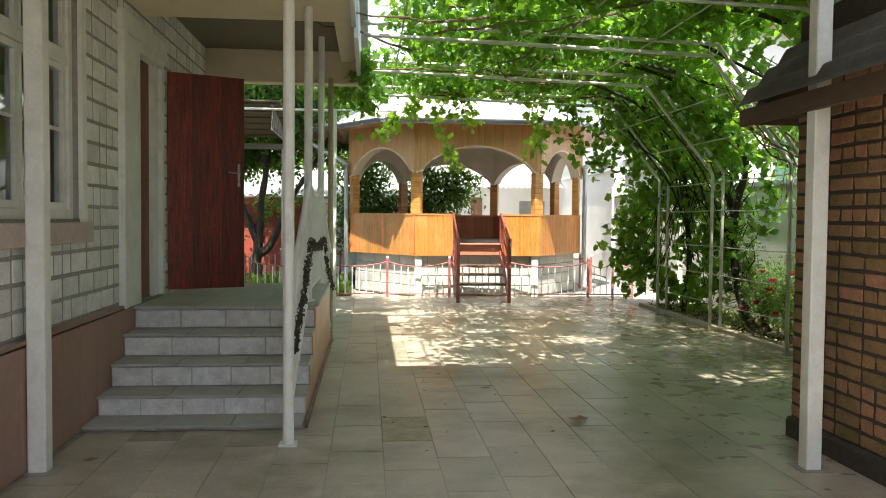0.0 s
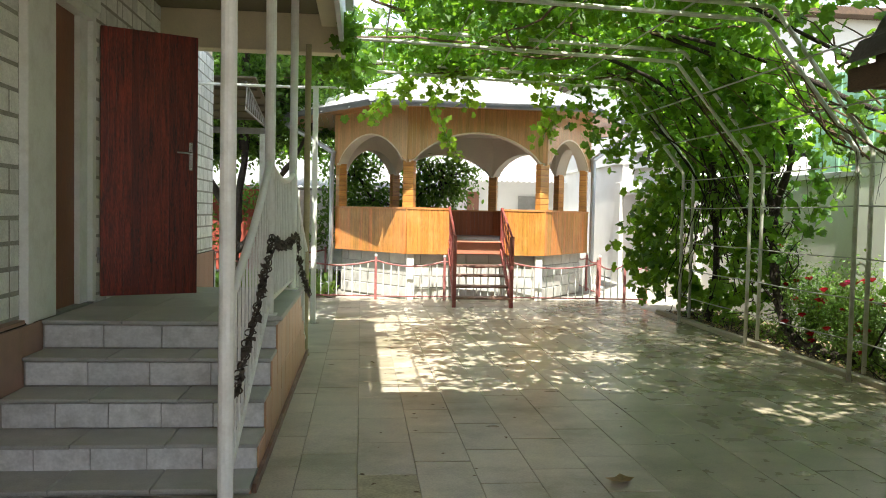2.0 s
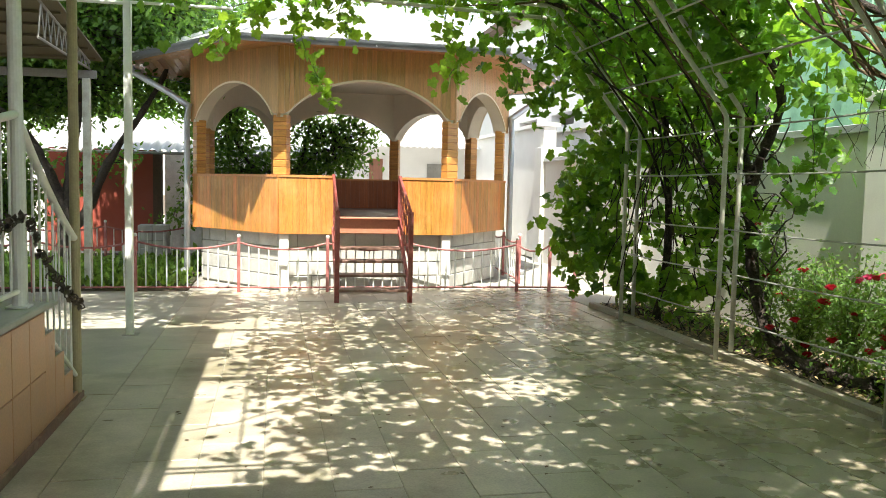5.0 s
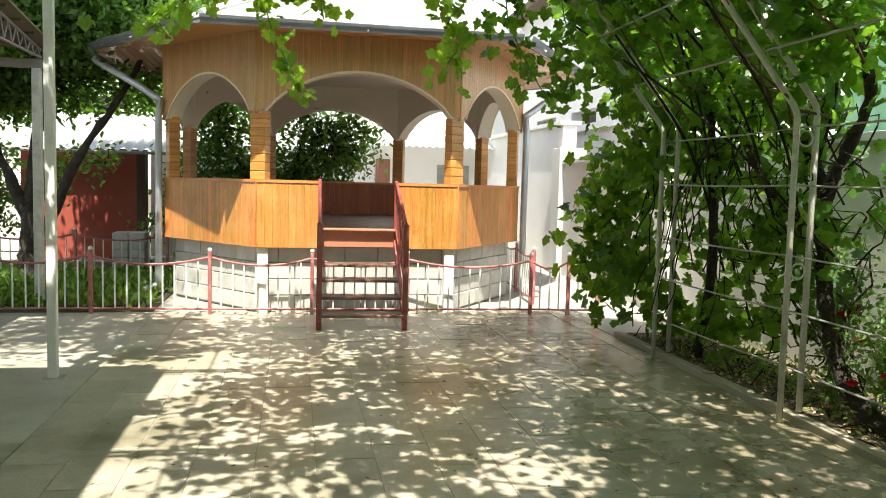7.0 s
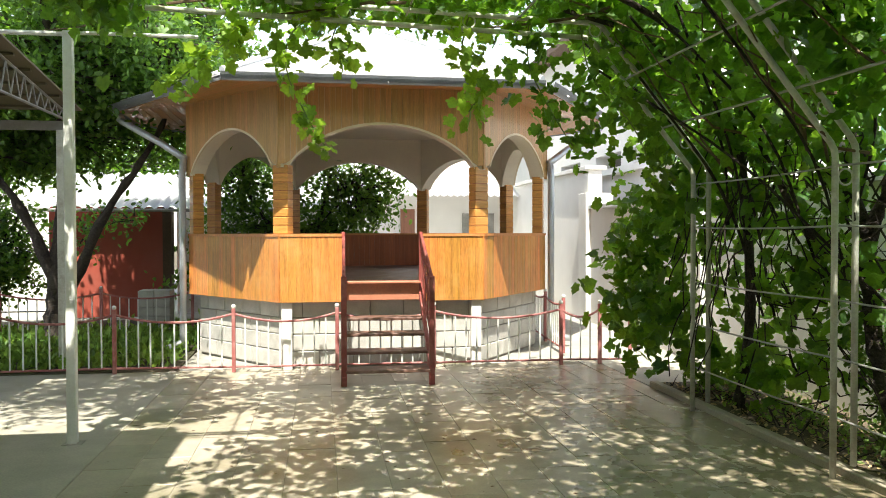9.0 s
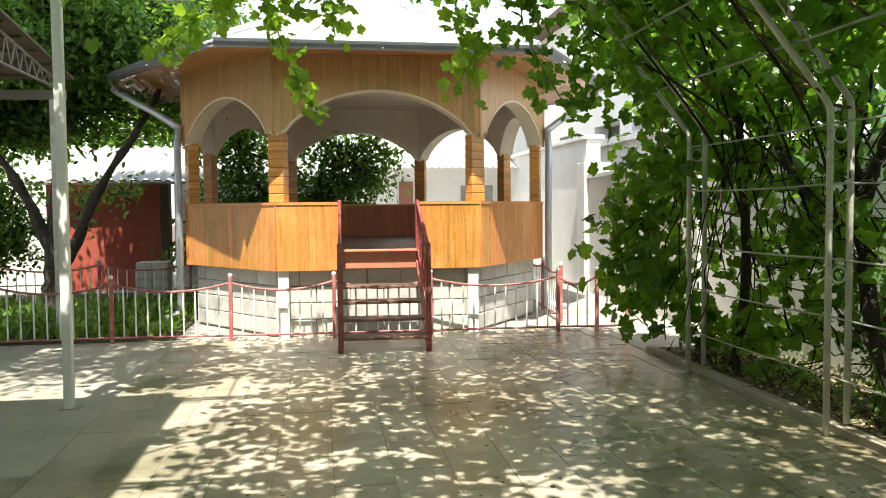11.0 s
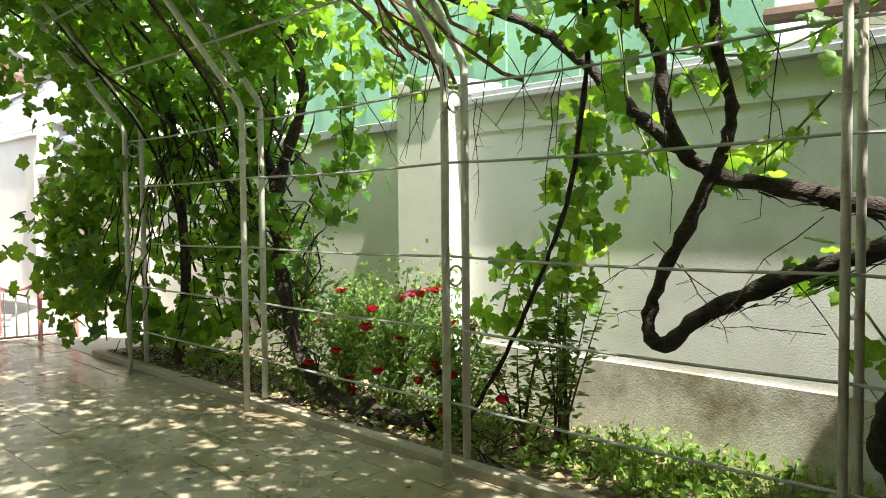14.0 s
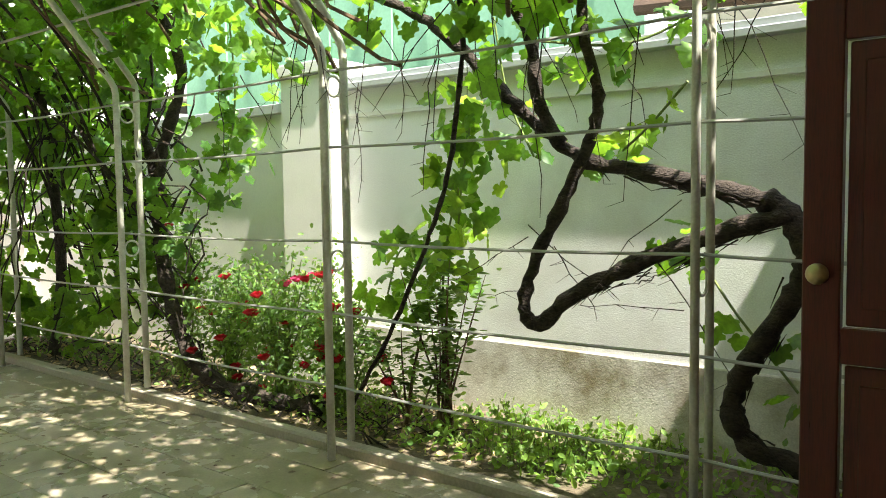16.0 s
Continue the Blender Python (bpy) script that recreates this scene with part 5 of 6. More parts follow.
for pts, r in (([(4.93, 10.52, 1.5), (4.9, 10.8, 1.93), (4.85, 11.18, 2.38), (4.4, 11.8, 2.95), (3.4, 12.2, 3.35)], 0.05), ([(4.9, 12.1, 0.0), (4.95, 12.0, 0.8), (4.85, 11.9, 1.6), (4.7, 11.8, 2.3), (4.0, 11.4, 3.0), (2.8, 11.1, 3.4)], 0.05), ([(4.93, 10.5, 1.2), (4.9, 11.1, 1.5), (4.8, 11.6, 2.2), (4.3, 11.3, 2.9)], 0.03)):
    bm = bmesh.new()
    limb(bm, pts, r, 0.02, 8, 0.006, rnd)
    part("limb", bm, M_BARK, dv, smooth=True)
bm = bmesh.new()
for i in range(46):
    x, y = rnd.uniform(0.4, 3.8), rnd.uniform(6.4, 12.4)
    line = [Vector((x, y, rnd.uniform(3.26, 3.5)))]
    a = rnd.uniform(0, 6.28)
    for k in range(6):
        a += rnd.uniform(-0.5, 0.5)
        line.append(line[-1] + Vector((math.cos(a) * 0.3, math.sin(a) * 0.3, rnd.uniform(-0.05, 0.05))))
    line = [Vector((min(p.x, 4.0), p.y, p.z)) for p in line]
    tube(bm, line, [0.014, 0.013, 0.012, 0.010, 0.008, 0.006, 0.004], 5)
for i in range(40):
    y = rnd.uniform(6.6, 12.6)
    z = rnd.uniform(1.9, 2.6)
    line = [Vector((4.75, y, z))]
    for k in range(6):
        line.append(line[-1] + Vector((-rnd.uniform(0.05, 0.25), rnd.uniform(-.15, .15), rnd.uniform(0.02, 0.25))))
    tube(bm, line, [0.012, 0.011, 0.010, 0.009, 0.007, 0.006, 0.004], 5)
tagged(part("cane_tangle", bm, M_TWIG, dv, "tangle of brown canes"), kind="stuff")

for i in range(12):
    a, b = Vector((4.9, rnd.uniform(10.3, 12.3), rnd.uniform(0.7, 1.7))), Vector((rnd.uniform(3.7, 4.4), rnd.uniform(9.6, 13.0), rnd.uniform(2.7, 3.3)))
    mid = a.lerp(b, 0.5) + Vector((0.22, rnd.uniform(-.15, .15), 0.05))
    cane = bmesh.new()
    tube(cane, smooth_path([a, mid, b], 5), 0.011, 5)
    part("cane", cane, M_BARK, dv, smooth=True)
# dead twigs round the upright trunk
bm = bmesh.new()
for i in range(90):
    p = Vector((4.95 + rnd.gauss(0, 0.06), rnd.uniform(10.0, 11.4), rnd.uniform(0.3, 2.3)))
    line = [p]
    for k in range(4):
        line.append(line[-1] + Vector((rnd.uniform(-.12, .05), rnd.uniform(-.16, .16), rnd.uniform(-0.06, 0.2))))
    tube(bm, line, [0.008, 0.007, 0.006, 0.005, 0.003], 4)
tagged(part("dead_growth", bm, M_BARK, dv, "dark dead twigs on the trunk"), kind="stuff")

# the roof of leaves over the courtyard
C = []
while len(C) < 300:
    x, y = rng.uniform(0.55, 4.1), rng.uniform(5.9, 12.9)
    if x < 1.0 and rng.random() < 0.25:
        continue
    C.append((x, y, 3.44 + 0.03 * rng.normal()))
# nearer clumps beside the shed, added to shade the floor below
for i in range(50):
    C.append((rng.uniform(2.6, 4.5), rng.uniform(4.9, 7.0), 3.44 + 0.05 * rng.normal()))
P = clumps(C, 53, (0.22, 0.22, 0.09), rng)
P = P[(P[:, 2] > 3.27) & (P[:, 0] > 0.1)]
foliage("leaves", P, rng.uniform(0.055, 0.11, len(P)), M_LEAF, dv, VINE, rng, 0.5, 0.3)
# leaves that reach over towards the house and the lone post
C = [(rng.uniform(-0.45, -0.05), rng.uniform(10.6, 12.9), 3.40 + 0.08 * rng.normal()) for _ in range(26)]
P = clumps(C, 34, (0.2, 0.2, 0.1), rng)
P = P[(P[:, 2] > 3.12) & (P[:, 1] > 10.35) & (P[:, 0] > -1.68)]
foliage("leaves", P, rng.uniform(0.075, 0.13, len(P)), M_LEAF, dv, VINE, rng, 0.5, 0.3)
# slope of leaves from the bend down to the posts, thick towards the far end
C = []
while len(C) < 190:
    y = rng.uniform(6.6, 13.2)
    f = rng.random()
    if rng.random() > (0.3 if y < 9.2 else 1.0):
        continue
    C.append((4.75 - 1.0 * f + 0.1 * rng.normal(), y, 2.1 + 1.15 * f + 0.08 * rng.normal()))
P = clumps(C, 21, (0.17, 0.2, 0.16), rng)
P = P[(P[:, 0] > 3.3) & (P[:, 0] + 0.815 * (P[:, 2] - 2.06) > 4.68)]
foliage("leaves", P, rng.uniform(0.08, 0.145, len(P)), M_LEAF, dv, VINE, rng, 0.3, 0.5)
# the hanging curtain at the far end of the bed: sprays of leaves round separate shoots
C = []
while len(C) < 98:
    y, z = rng.uniform(10.45, 13.3), rng.uniform(0.35, 2.7)
    if (y > 12.7 and z > 2.2) or (z < 0.8 and rng.random() < 0.55):
        continue
    C.append((4.88 + 0.16 * rng.normal(), y, z))
for i in range(30):
    C.append((rng.uniform(4.3, 4.62), rng.uniform(12.35, 13.3), rng.uniform(0.4, 1.9)))
for i in range(9):
    C.append((rng.uniform(4.1, 4.5), rng.uniform(12.9, 13.4), rng.uniform(0.8, 1.4)))
for i in range(14):
    C.append((rng.uniform(4.8, 5.1), rng.uniform(11.2, 13.2), rng.uniform(0.15, 0.5)))
P = clumps(C, 13, (0.13, 0.14, 0.13), rng)
P = P[(P[:, 2] > 0.1) & (P[:, 0] > 3.8) & ((P[:, 0] > 4.72) | (P[:, 1] > 12.25))]
foliage("leaves", P, rng.uniform(0.08, 0.155, len(P)), M_LEAF, dv, VINE, rng, 0.25, 0.6)
bm = bmesh.new()
for i in range(26):
    p = Vector((4.85 + rnd.gauss(0, 0.1), rnd.uniform(11.3, 13.2), rnd.uniform(1.6, 2.6)))
    line = [p]
    for k in range(6):
        line.append(line[-1] + Vector((rnd.uniform(-.1, .04), rnd.uniform(-.08, .12), -rnd.uniform(0.1, 0.3))))
    tube(bm, smooth_path(line, 3), 0.006, 5)
tagged(part("shoot_growth", bm, M_BARK, dv, "thin dark drooping shoots"), kind="stuff")


def tress(pts, n, spread, seed, droop=0.9, size=(0.07, 0.13), mat=None):
    """Leaves along a hanging shoot, with the shoot."""
    line = smooth_path(pts, 8)
    r = np.random.default_rng(seed)
    idx = r.integers(0, len(line), n)
    P = np.array([line[i] for i in idx]) + r.normal(size=(n, 3)) * spread
    part("shoot", tubes((line, 0.006), n=5), M_STEM, dv)
    foliage("leaves", P, r.uniform(*size, n), mat or M_LEAF, dv, VINE, r, 0.25, droop)


tress([(1.5, 12.2, 3.28), (1.2, 12.2, 3.1), (1.15, 12.2, 2.8), (1.3, 12.25, 2.45), (1.45, 12.25, 2.2)], 75, 0.07, 1, mat=M_LEAF_LIME)
tress([(0.9, 12.2, 3.3), (0.75, 12.2, 3.05), (0.5, 12.2, 2.85), (0.28, 12.2, 2.65)], 70, 0.07, 2, mat=M_LEAF_LIME)
tress([(1.6, 12.2, 3.3), (1.5, 12.25, 3.0), (1.7, 12.25, 2.85)], 40, 0.08, 3, mat=M_LEAF_LIME)
tress([(2.6, 12.2, 3.28), (2.55, 12.2, 3.0), (2.7, 12.2, 2.7), (2.6, 12.2, 2.5)], 70, 0.09, 4, mat=M_LEAF_LIME)
tress([(3.1, 12.2, 3.28), (3.1, 12.2, 2.9), (3.3, 12.2, 2.5), (3.5, 12.2, 2.2)], 110, 0.12, 5)
tress([(3.5, 12.1, 3.2), (3.6, 12.1, 2.8), (3.9, 12.0, 2.4), (4.1, 12.0, 2.0)], 130, 0.15, 6)
tress([(0.2, 9.3, 3.3), (0.1, 9.5, 3.0), (0.12, 9.6, 2.75)], 60, 0.10, 7)
tress([(0.15, 11.0, 3.3), (0.05, 11.2, 3.0), (0.0, 11.3, 2.85)], 55, 0.10, 8)
tress([(5.2, 8.2, 0.7), (5.2, 8.15, 1.1), (5.15, 8.0, 1.45), (5.1, 7.9, 1.75)], 60, 0.10, 9, 0.5, (0.08, 0.14))
tress([(5.2, 8.6, 0.75), (5.2, 8.5, 1.0), (5.2, 8.3, 1.05)], 34, 0.10, 10, 0.5, (0.08, 0.13))
tress([(5.15, 7.8, 2.2), (5.2, 7.75, 1.8), (5.2, 7.6, 1.5)], 30, 0.08, 11)
tress([(5.2, 7.3, 1.45), (5.2, 7.15, 1.6), (5.2, 7.0, 1.55)], 12, 0.07, 12)
tress([(5.2, 6.35, 0.5), (5.2, 6.6, 0.8), (5.2, 6.75, 1.0), (5.2, 6.9, 1.05)], 26, 0.08, 13)
tress([(4.9, 6.2, 2.2), (4.95, 6.6, 2.05), (5.0, 7.0, 1.95), (4.95, 7.4, 2.0)], 40, 0.10, 14)
tress([(4.7, 7.2, 2.5), (4.75, 7.6, 2.35), (4.8, 8.0, 2.3), (4.8, 8.5, 2.35), (4.75, 9.0, 2.3)], 90, 0.13, 15)
tress([(4.9, 9.6, 2.4), (5.0, 9.7, 2.0), (5.1, 9.9, 1.7), (5.1, 10.1, 1.4)], 90, 0.12, 16)

tress([(4.75, 6.1, 2.45), (4.8, 6.6, 2.3), (4.85, 7.0, 2.35), (4.8, 7.5, 2.4), (4.7, 8.0, 2.5)], 60, 0.11, 17, 0.7, (0.08, 0.14), M_LEAF_LIME)
tress([(4.9, 6.7, 1.75), (5.0, 6.9, 1.6), (5.05, 7.05, 1.5)], 10, 0.06, 18, 0.7, (0.07, 0.12), M_LEAF_LIME)
tress([(5.2, 8.0, 1.75), (5.2, 8.05, 1.4), (5.2, 8.1, 1.1), (5.2, 8.3, 0.9)], 46, 0.11, 19, 0.6, (0.08, 0.14), M_LEAF_LIME)
tress([(4.85, 9.9, 2.7), (4.95, 10.4, 2.5), (5.0, 10.9, 2.3), (5.0, 11.3, 2.2)], 60, 0.16, 20, 0.7, (0.08, 0.14), M_LEAF_LIME)


def rose_bush(x, y, h, w, n, label, seed, pink=0):
    r = random.Random(seed)
    g = np.random.default_rng(seed)
    t = thing("rose_bush", label, "rose bush", "", pose(x, y, 0.03))
    P = []
    heads = []
    for i in range(22):
        a, d = r.uniform(0, 6.28), r.uniform(0.2, 1) * w
        tip = Vector((math.cos(a) * d * 0.55, math.sin(a) * d, h * r.uniform(0.5, 1.0)))
        line = smooth_path([(r.uniform(-.05, .05), r.uniform(-.08, .08), 0), tip * 0.5 + Vector((0, 0, 0.1)), tip], 4)
        part("stem", tubes((line, [0.007 - 0.0005 * k for k in range(len(line))]), n=5), M_STEM, t)
        heads.append(tip)
        for p in line[2:]:
            P += [p + Vector((r.gauss(0, .07), r.gauss(0, .09), r.gauss(0, .07))) for _ in range(13)]
    P = np.array(P)
    P = P[P[:, 2] > 0.02]
    foliage("leaves", P, g.uniform(0.024, 0.052, len(P)), M_LEAF_ROSE, t, OVAL, g, 0.5, 0.4)
    for i in range(n):
        c = heads[i % len(heads)] + Vector((-0.08 * r.random(), r.gauss(0, 0.07), r.uniform(-0.42, 0.0)))
        bm = bmesh.new()
        for k in range(11):
            a, tilt, s = k * 2.4, 0.25 + 0.1 * k, 0.029 + 0.0018 * k
            m = Matrix.Translation(c) @ Euler((0, 0, a)).to_matrix().to_4x4() @ Euler((tilt, 0, 0)).to_matrix().to_4x4()
            vs = [bm.verts.new(m @ Vector(v)) for v in ((-0.3 * s, 0, 0), (0.3 * s, 0, 0), (0.75 * s, 0.25 * s, 0.9 * s), (0, 0.4 * s, 1.25 * s), (-0.75 * s, 0.25 * s, 0.9 * s))]
            bm.faces.new(vs)
        part("rose", bm, M_PINKROSE if i < pink else M_ROSE, t, "pink rose in bloom" if i < pink else "red rose in bloom")
    return t


rose_bush(5.1, 9.95, 0.85, 0.45, 14, "leafy rose bush with red blooms by the vine trunk", 1)
rose_bush(5.12, 9.45, 0.98, 0.5, 14, "tall rose bush with red and pink blooms before the wall", 2, 4)
rose_bush(5.05, 8.85, 0.75, 0.35, 15, "low rose bush with clustered red blooms at the kerb", 3)
rose_bush(5.15, 10.6, 1.25, 0.4, 6, "tall rose bush with red blooms in the vine's shade", 4)


def leafy_shrub(x, y, h, w, label, seed, stems=16):
    r = random.Random(seed)
    g = np.random.default_rng(seed)
    t = thing("shrub", label, "shrub", "", pose(x, y, 0.03))
    P = []
    for i in range(stems):
        tip = Vector((r.gauss(0, w * 0.5), r.gauss(0, w), h * r.uniform(0.65, 1.0)))
        line = smooth_path([(r.uniform(-.04, .04), r.uniform(-.06, .06), 0), tip * 0.5 + Vector((0, 0, 0.05)), tip], 6)
        part("stem", tubes((line, [0.008 - 0.0005 * k for k in range(len(line))]), n=5), M_TWIG, t)
        for p in line[3:]:
            P += [p + Vector((r.gauss(0, .03), r.gauss(0, .04), r.gauss(0, .02))) for _ in range(5)]
    foliage("leaves", np.array(P), g.uniform(0.045, 0.075, len(P)), M_LEAF_ROSE, t, OVAL, g, 0.82, 0.1)
    return t


leafy_shrub(5.15, 8.15, 1.0, 0.17, "tall shrub with rows of small oval leaves", 31, 10)
leafy_shrub(5.1, 8.4, 0.75, 0.2, "low leafy shrub by the kerb", 32, 6)

weeds = thing("weeds", "pale green weeds and broad leaves along the wall", "weeds")
n = 5200
P = np.stack([rng.uniform(4.8, 5.6, n), rng.uniform(5.6, 13.0, n), 0.03 + np.abs(rng.normal(0, 0.05, n))], 1)
P = P[(P[:, 1] < 8.2) & ((P[:, 1] > 7.0) | (rng.random(n) < 0.6)) | (rng.random(n) < 0.16)]
n = len(P)
tagged(foliage("leaves", P, rng.uniform(0.02, 0.06, n), M_WEED, weeds, OVAL, rng, 0.35, -0.5), kind="stuff")
stalks = bmesh.new()
H = []
for i in range(130):
    x, y, h = rng.uniform(4.9, 5.5), rng.normal(7.4, 0.36), rng.uniform(0.05, 0.2)
    tip = Vector((x + rng.normal() * 0.04, y + rng.normal() * 0.05, h))
    tube(stalks, [Vector((x, y, 0.02)), tip], [0.004, 0.002], 4)
    H += [Vector((x, y, 0.03)).lerp(tip, f) for f in (0.35, 0.5, 0.65, 0.8, 0.9, 1.0)]
tagged(part("stalks", stalks, M_STEM, weeds), kind="stuff")
P = np.array(H) + rng.normal(size=(len(H), 3)) * (0.022, 0.022, 0.012)
tagged(foliage("stalk_leaves", P, rng.uniform(0.022, 0.048, len(P)), M_WEED, weeds, OVAL, rng, 0.45, -0.2), kind="stuff")
weeds["kind"] = "stuff"
twigs = thing("fallen_twigs", "fallen twigs, pale dead leaves and seedlings on the flower bed", "twigs", kind="stuff")
bm = bmesh.new()
for i in range(220):
    p = Vector((rnd.uniform(4.74, 5.5), rnd.uniform(7.9, 13.2), 0.03))
    a, h = rnd.uniform(0, 6.28), rnd.uniform(0.0, 0.16)
    q = p + Vector((math.cos(a) * 0.16, math.sin(a) * 0.2, h))
    tube(bm, [p, p.lerp(q, 0.55) + Vector((rnd.gauss(0, .02), rnd.gauss(0, .02), rnd.uniform(0, .03))), q], [0.006, 0.004, 0.002], 4)
tagged(part("twig_litter", bm, M_BARK, twigs), kind="stuff")
n = 1500
P = np.stack([rng.uniform(4.73, 5.55, n), rng.uniform(7.6, 13.2, n), 0.034 + np.abs(rng.normal(0, 0.012, n))], 1)
tagged(foliage("dead_leaves", P, rng.uniform(0.02, 0.055, n), M_DRYLEAF, twigs, OVAL, rng, 0.7, 0.0), kind="stuff")
n = 700
P = np.stack([rng.uniform(4.78, 5.5, n), rng.normal(8.75, 0.4, n), 0.04 + np.abs(rng.normal(0, 0.07, n))], 1)
tagged(foliage("seedling_leaves", P, rng.uniform(0.02, 0.05, n), M_WEED, twigs, OVAL, rng, 0.45, -0.2), kind="stuff")
n = 900
P = np.stack([rng.uniform(4.8, 5.4, n), rng.uniform(8.6, 13.0, n), 0.05 + np.abs(rng.normal(0, 0.13, n))], 1)
tagged(foliage("low_leaves", P, rng.uniform(0.025, 0.06, n), M_LEAF_ROSE, twigs, OVAL, rng, 0.4, 0.1), kind="stuff")


def tree(label, base, forks, crown, n, size, mat, seed, trunk_r=0.13):
    """forks: limb lines from the trunk; crown: blobs (x, y, z, rx, ry, rz) that bound the clumps of leaves."""
    r = random.Random(seed)
    g = np.random.default_rng(seed)
    t = thing("tree", label, "tree", "", pose(*base))
    b = Vector(base)
    for i, pts in enumerate(forks):
        bm = bmesh.new()
        limb(bm, [Vector(p) - b for p in pts], trunk_r if i == 0 else trunk_r * 0.65, trunk_r * 0.25, 9, 0.012, r)
        part("trunk" if i == 0 else "limb", bm, M_BARK_PALE, t, smooth=True)
    P = []
    tw = bmesh.new()
    total = sum(c[3] * c[4] * c[5] for c in crown)
    for x, y, z, rx, ry, rz in crown:
        k = max(6, int(n * rx * ry * rz / total / 26))
        for _ in range(k):
            d = g.normal(size=3)
            d *= g.uniform(0.45, 1.05) / np.linalg.norm(d)
            c = np.array([x + d[0] * rx, y + d[1] * ry, z + d[2] * rz]) - np.array(base)
            P.append(c + g.normal(size=(26, 3)) * (0.17, 0.17, 0.12))
            hub = Vector((x, y, z)) - b
            tube(tw, [hub.lerp(Vector(c), 0.3), hub.lerp(Vector(c), 0.7) + Vector((0, 0, 0.04)), Vector(c)], [0.018, 0.011, 0.005], 4)
    tagged(part("twig_growth", tw, M_BARK_PALE, t), kind="stuff")
    P = np.concatenate(P)
    foliage("crown", P, g.uniform(*size, len(P)), mat, t, OVAL, g, 0.4, 0.4)
    return t


tree("large leaning fruit tree with dark forked trunk", (-2.25, 17.4, 0), [
    [(-2.25, 17.4, -0.05), (-2.2, 17.4, 0.6), (-2.15, 17.4, 1.4), (-2.0, 17.5, 2.7), (-1.8, 17.6, 4.0)],
    [(-2.2, 17.4, 0.6), (-1.9, 17.3, 0.9), (-1.5, 17.3, 1.8), (-1.0, 17.4, 2.6), (-0.6, 17.5, 3.4)],
    [(-2.2, 17.4, 0.9), (-2.5, 17.3, 1.7), (-2.85, 17.2, 2.25), (-3.6, 17.1, 2.7)],
    # added limb, out of view, that carries the shading part of the crown
    [(-2.05, 17.45, 2.6), (-1.9, 16.6, 3.7), (-1.7, 15.3, 4.5), (-1.4, 13.8, 5.0), (-1.2, 11.2, 5.1)]],
    # blobs with y under 15.5 are unseen additions that shade the concrete
    [(-2.0, 17.2, 3.9, 1.6, 1.4, 0.9), (-0.9, 17.0, 4.0, 1.0, 1.3, 0.7), (-3.6, 17.0, 3.7, 1.4, 1.5, 0.9), (-1.3, 18.6, 4.6, 1.6, 1.3, 1.2), (-2.0, 16.5, 3.5, 1.3, 0.8, 0.5), (-1.35, 13.6, 5.1, 0.9, 1.2, 0.5), (-1.25, 11.3, 5.1, 0.8, 1.4, 0.45), (-0.95, 12.6, 5.0, 0.6, 0.8, 0.4), (-1.6, 15.2, 4.7, 1.1, 0.9, 0.6), (-3.3, 18.5, 3.0, 1.5, 0.8, 0.8), (-0.9, 18.8, 3.2, 0.9, 0.6, 0.6), (-2.1, 18.0, 2.9, 1.2, 0.7, 0.6), (-3.5, 17.6, 2.7, 1.2, 0.8, 0.7), (-3.5, 18.9, 1.1, 0.6, 0.4, 0.7), (-0.75, 19.4, 1.0, 0.35, 0.3, 0.45), (-1.7, 19.9, 1.75, 0.5, 0.25, 0.22), (-2.4, 19.6, 1.5, 0.4, 0.3, 0.35), (-3.9, 19.5, 1.6, 0.9, 0.4, 0.7), (-4.0, 19.2, 0.9, 0.9, 0.4, 0.8)], 56000, (0.075, 0.125), M_LEAF_DARK, 51)
tree("dense dark green fruit tree behind the gazebo", (1.2, 20.4, 0), [
    [(1.2, 20.4, -0.05), (1.25, 20.4, 0.8), (1.4, 20.4, 1.8), (1.6, 20.4, 2.6)], [(1.2, 20.4, 0.8), (0.6, 20.3, 1.5), (0.1, 20.3, 2.3)]],
    [(1.9, 20.3, 2.2, 0.9, 0.6, 0.75), (0.0, 20.3, 2.4, 0.75, 0.5, 0.85), (0.9, 20.4, 1.5, 1.4, 0.5, 0.6), (-0.4, 20.2, 1.4, 0.5, 0.4, 0.5)], 7200, (0.08, 0.13), M_LEAF_DARK, 52, 0.09)
tree("broad green tree in the neighbouring yard", (-4.6, 25.5, 0), [
    [(-4.6, 25.5, -0.05), (-4.6, 25.5, 1.5), (-4.5, 25.4, 3.2), (-4.3, 25.5, 5.0)], [(-4.6, 25.5, 2.0), (-3.6, 25.3, 3.0), (-2.6, 25.2, 4.2)]],
    [(-4.2, 25.2, 4.6, 2.2, 1.6, 1.8), (-1.6, 25.3, 4.2, 1.6, 1.2, 1.3), (-7.2, 25.0, 4.2, 2.0, 1.5, 1.7), (-2.8, 25.2, 3.0, 1.2, 0.8, 0.7), (-3.2, 24.6, 3.0, 2.2, 0.7, 0.8), (-6.8, 24.6, 2.8, 2.2, 0.7, 0.9), (-0.4, 24.8, 3.2, 1.3, 0.6, 0.7)], 19000, (0.10, 0.17), M_LEAF, 53, 0.16)
tree("leafy tree beside the house end", (-4.8, 18.5, 0), [
    [(-4.8, 18.5, -0.05), (-4.8, 18.5, 1.2), (-4.7, 18.4, 2.4), (-4.6, 18.4, 3.5)]],
    [(-4.7, 18.4, 2.6, 1.2, 1.0, 1.3), (-4.6, 18.6, 1.3, 0.7, 0.6, 0.6), (-5.8, 18.5, 3.0, 1.0, 1.0, 1.2)], 11000, (0.07, 0.12), M_LEAF_DARK, 54, 0.1)
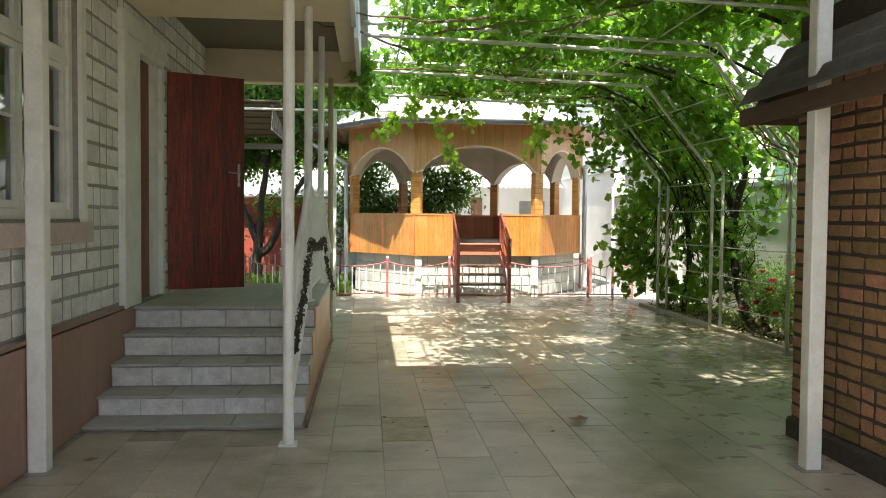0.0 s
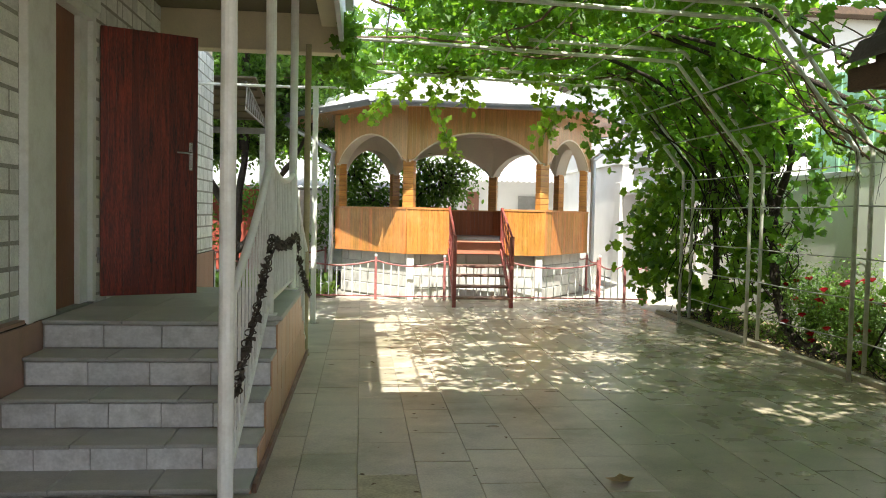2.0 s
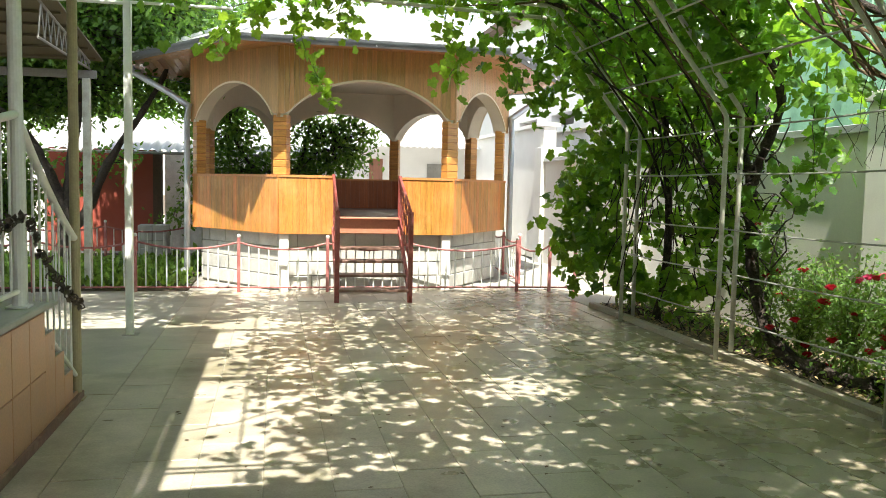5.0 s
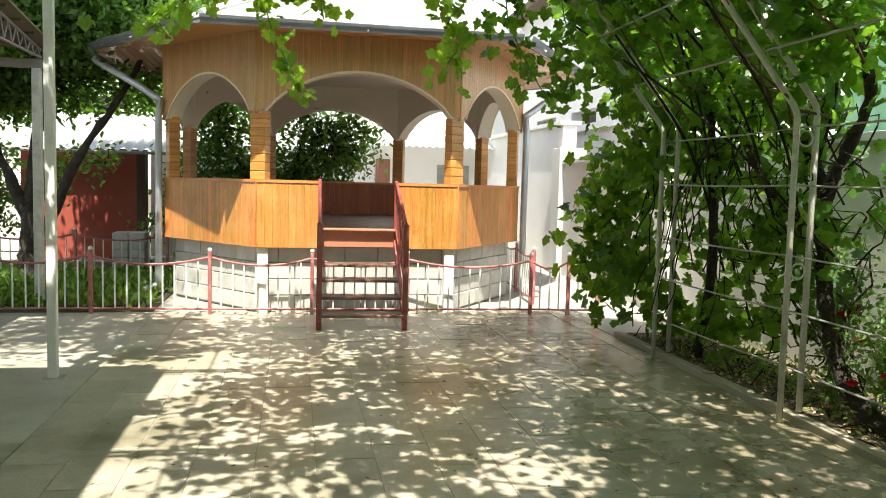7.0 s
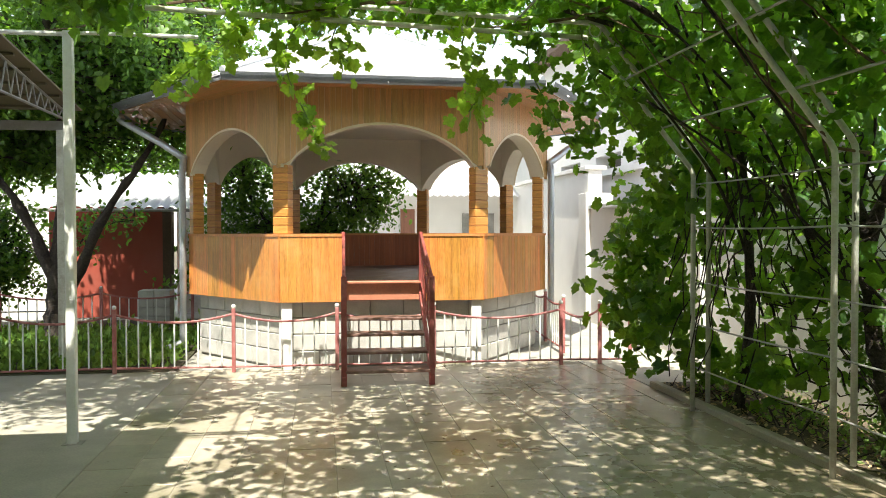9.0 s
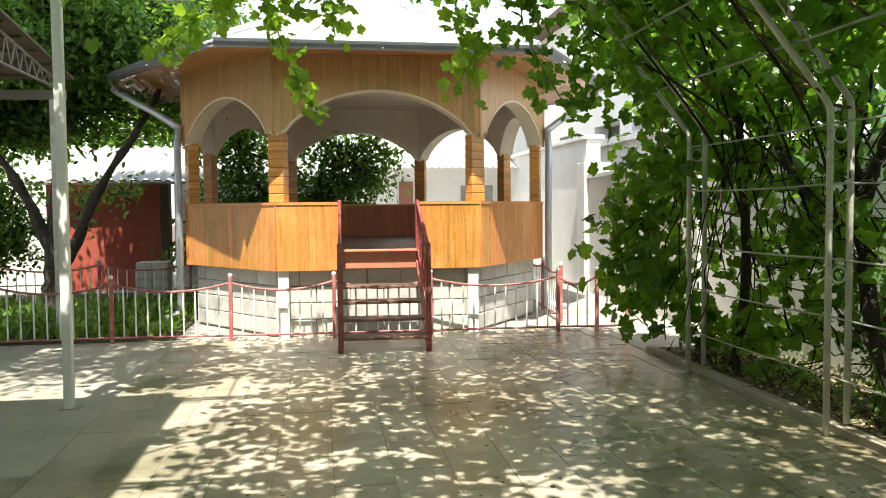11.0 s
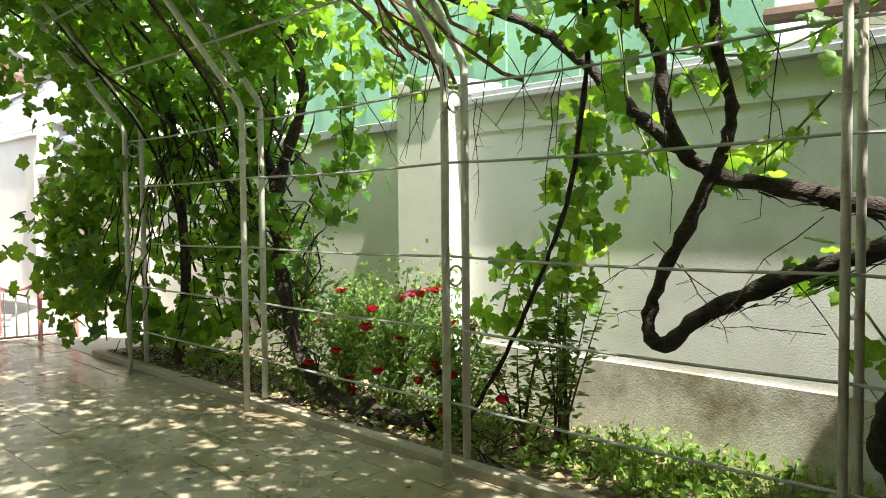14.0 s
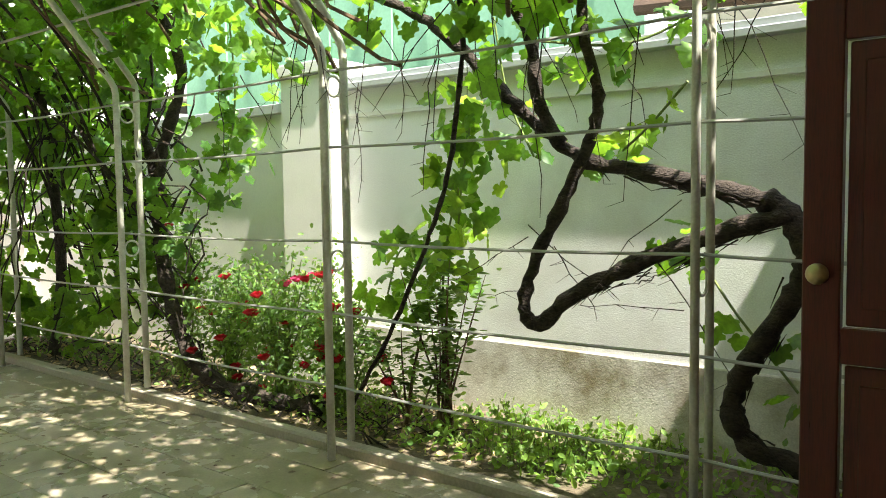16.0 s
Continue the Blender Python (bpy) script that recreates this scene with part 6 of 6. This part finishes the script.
tree("far tree behind the roofs", (0.8, 28.5, 0), [
    [(0.8, 28.5, -0.05), (0.8, 28.5, 2), (0.9, 28.4, 4), (0.9, 28.4, 5.5)]],
    [(0.8, 28.3, 5.0, 2.0, 1.5, 1.8), (-2.4, 28.3, 5.3, 2.0, 1.4, 1.7)], 8000, (0.12, 0.2), M_LEAF, 55, 0.14)
tree("sparse dark-leaved shrub before the white yard wall", (-3.75, 19.5, 0), [
    [(-3.75, 19.5, -0.02), (-3.7, 19.5, 0.6), (-3.6, 19.45, 1.4)], [(-3.75, 19.5, 0.3), (-4.1, 19.5, 0.9), (-4.3, 19.5, 1.5)]],
    [(-3.5, 19.5, 1.2, 0.6, 0.3, 0.9), (-4.3, 19.5, 1.1, 0.6, 0.3, 0.9)], 2300, (0.06, 0.10), M_LEAF_DARK, 56, 0.03)
grass = thing("grass", "bright green grass and herbs behind the fence", "grass", kind="stuff")
n = 5200
P = np.stack([rng.uniform(-4.5, -0.25, n), rng.uniform(15.0, 18.6, n), 0.0 + np.abs(rng.normal(0, 0.07, n))], 1)
tagged(foliage("blades", P, rng.uniform(0.06, 0.14, n), M_WEED, grass, OVAL, rng, 0.15, -1.2), kind="stuff")
structure("lawn_soil", boxes((-6, -0.2, 14.97, 20.5, -0.05, 0.0)), M_SOIL, "damp earth under the grass", "ground")

# ---- small things on the paving ----
dry = thing("dry_leaf", "curled pale brown dry leaf on the paving", "leaf", "", pose(1.62, 5.85, 0.002, 0, 0, 40))
bm = bmesh.new()
vs = [[bm.verts.new((0.05 * i, 0.045 * j, 0.006 + 0.010 * abs(i) + 0.006 * j * j)) for j in (-1, 0, 1)] for i in (-2, -1, 0, 1)]
for a, b in zip(vs, vs[1:]):
    for j in range(2):
        bm.faces.new((a[j], b[j], b[j + 1], a[j + 1]))
bmesh.ops.solidify(bm, geom=bm.faces[:], thickness=0.002)
part("blade", bm, M_DRYLEAF, dry)
tagged(dry.children[0], "brittle curled blade")
litter = thing("leaf_litter", "scattered dark leaf crumbs and twigs on the paving", "litter", kind="stuff")
n = 420
P = np.stack([rng.uniform(0.2, 4.4, n), rng.uniform(5.0, 13.5, n), np.full(n, 0.004)], 1)
P[:220, 0] = 4.45 - np.abs(rng.normal(0, 0.9, 220))
tagged(foliage("crumbs", P, rng.uniform(0.012, 0.04, n), M_TWIG, litter, OVAL, rng, 0.97, 0.0), kind="stuff")

# ---- pieces of paving and walls ----
TW, TL = 0.322, 0.60
tiles = [mesh_of("slab", boxes((-TW / 2 + 0.002, TW / 2 - 0.002, -TL / 2 + 0.002, TL / 2 - 0.002, -0.03, 0), bevel=0.0025), M_PAVE) for _ in range(1)]
rest = bmesh.new()
r = random.Random(9)
count = 0
for i in range(-19, 12):
    xc = 1.50 + TW * (i + 0.5)
    if xc > 4.6 or xc < -4.2:
        continue
    sw = TW
    if xc > 4.5:
        sw, xc = 0.213, 4.5065
    shift = (i * 0.37) % 1.0 * TL
    for j in range(-8, 26):
        yc = TL * j + shift
        if yc < -4 or yc > 14.8 or (xc < -1.8 and yc < 12.3) or (xc < -0.5 and 5.7 < yc < 9.8) or (xc < -0.25 and yc > 10.2):
            continue
        dz = r.uniform(-0.002, 0.002)
        if count < 296 and 0.0 < xc and 5.0 < yc < 12.6:
            count += 1
            piece("slab", tiles[0], floor, pose(xc, yc, dz, r.gauss(0, 0.1), r.gauss(0, 0.1), 0) @ Matrix.Diagonal((sw / TW, 1, 1, 1)))
        else:
            box(rest, xc - sw / 2 + 0.002, xc + sw / 2 - 0.002, yc - TL / 2 + 0.003, yc + TL / 2 - 0.003, -0.03, dz)
# one slab with a rust patch
for o in floor.children:
    if o.name.startswith("slab") and abs(o.location.x - 0.37) < 0.17 and abs(o.location.y - 5.8) < 0.3:
        me = o.data.copy()
        me.materials[0] = M_STAIN
        o.data = me
        tagged(o, "rust-stained brown slab")
part("concrete_strip", boxes((-4.2, -0.114, 9.9, 14.9, -0.03, 0.001), bevel=0.004), M_YARD, floor, "plain pale concrete beside the house")
tagged(part("slab_rest", rest, M_PAVE_REST, floor), kind="stuff")
mw = Matrix.Translation((WALL_X - 0.03, H0, 0.0)) @ Matrix(((0, -1, 0, 0), (1, 0, 0, 0), (0, 0, 1, 0), (0, 0, 0, 1)))
coursed(wall_house, "block", mw, H1 - H0, 3.4, 0.29, 0.1485, 0.022, 0.03, M_SILICATE, M_SILICATE_REST, (8.4, 14.0, 0.7, 3.1), holes, 0.0018, 3, 0.5, 290, True)
ms = Matrix.Translation((SX + 0.03, SY, 0.13)) @ Matrix(((0, 1, 0, 0), (-1, 0, 0, 0), (0, 0, 1, 0), (0, 0, 0, 1)))
coursed(shed_wall, "brick", ms, 8.8, 2.3, 0.25, 0.092, 0.021, 0.03, M_BRICK, M_BRICK_REST, (0, 2.2, 0, 2.4), (), 0.004, 5, 0.5, 290, True)
mn = Matrix.Translation((5.6, SY - 0.03, 0.13)) @ Matrix(((-1, 0, 0, 0), (0, -1, 0, 0), (0, 0, 1, 0), (0, 0, 0, 1)))
coursed(shed_wall, "brick", mn, 2.65, 2.1, 0.25, 0.092, 0.021, 0.03, M_BRICK, M_BRICK_REST, (2.2, 2.65, 0, 2.4), (), 0.002, 6, 0.5, 60, True)
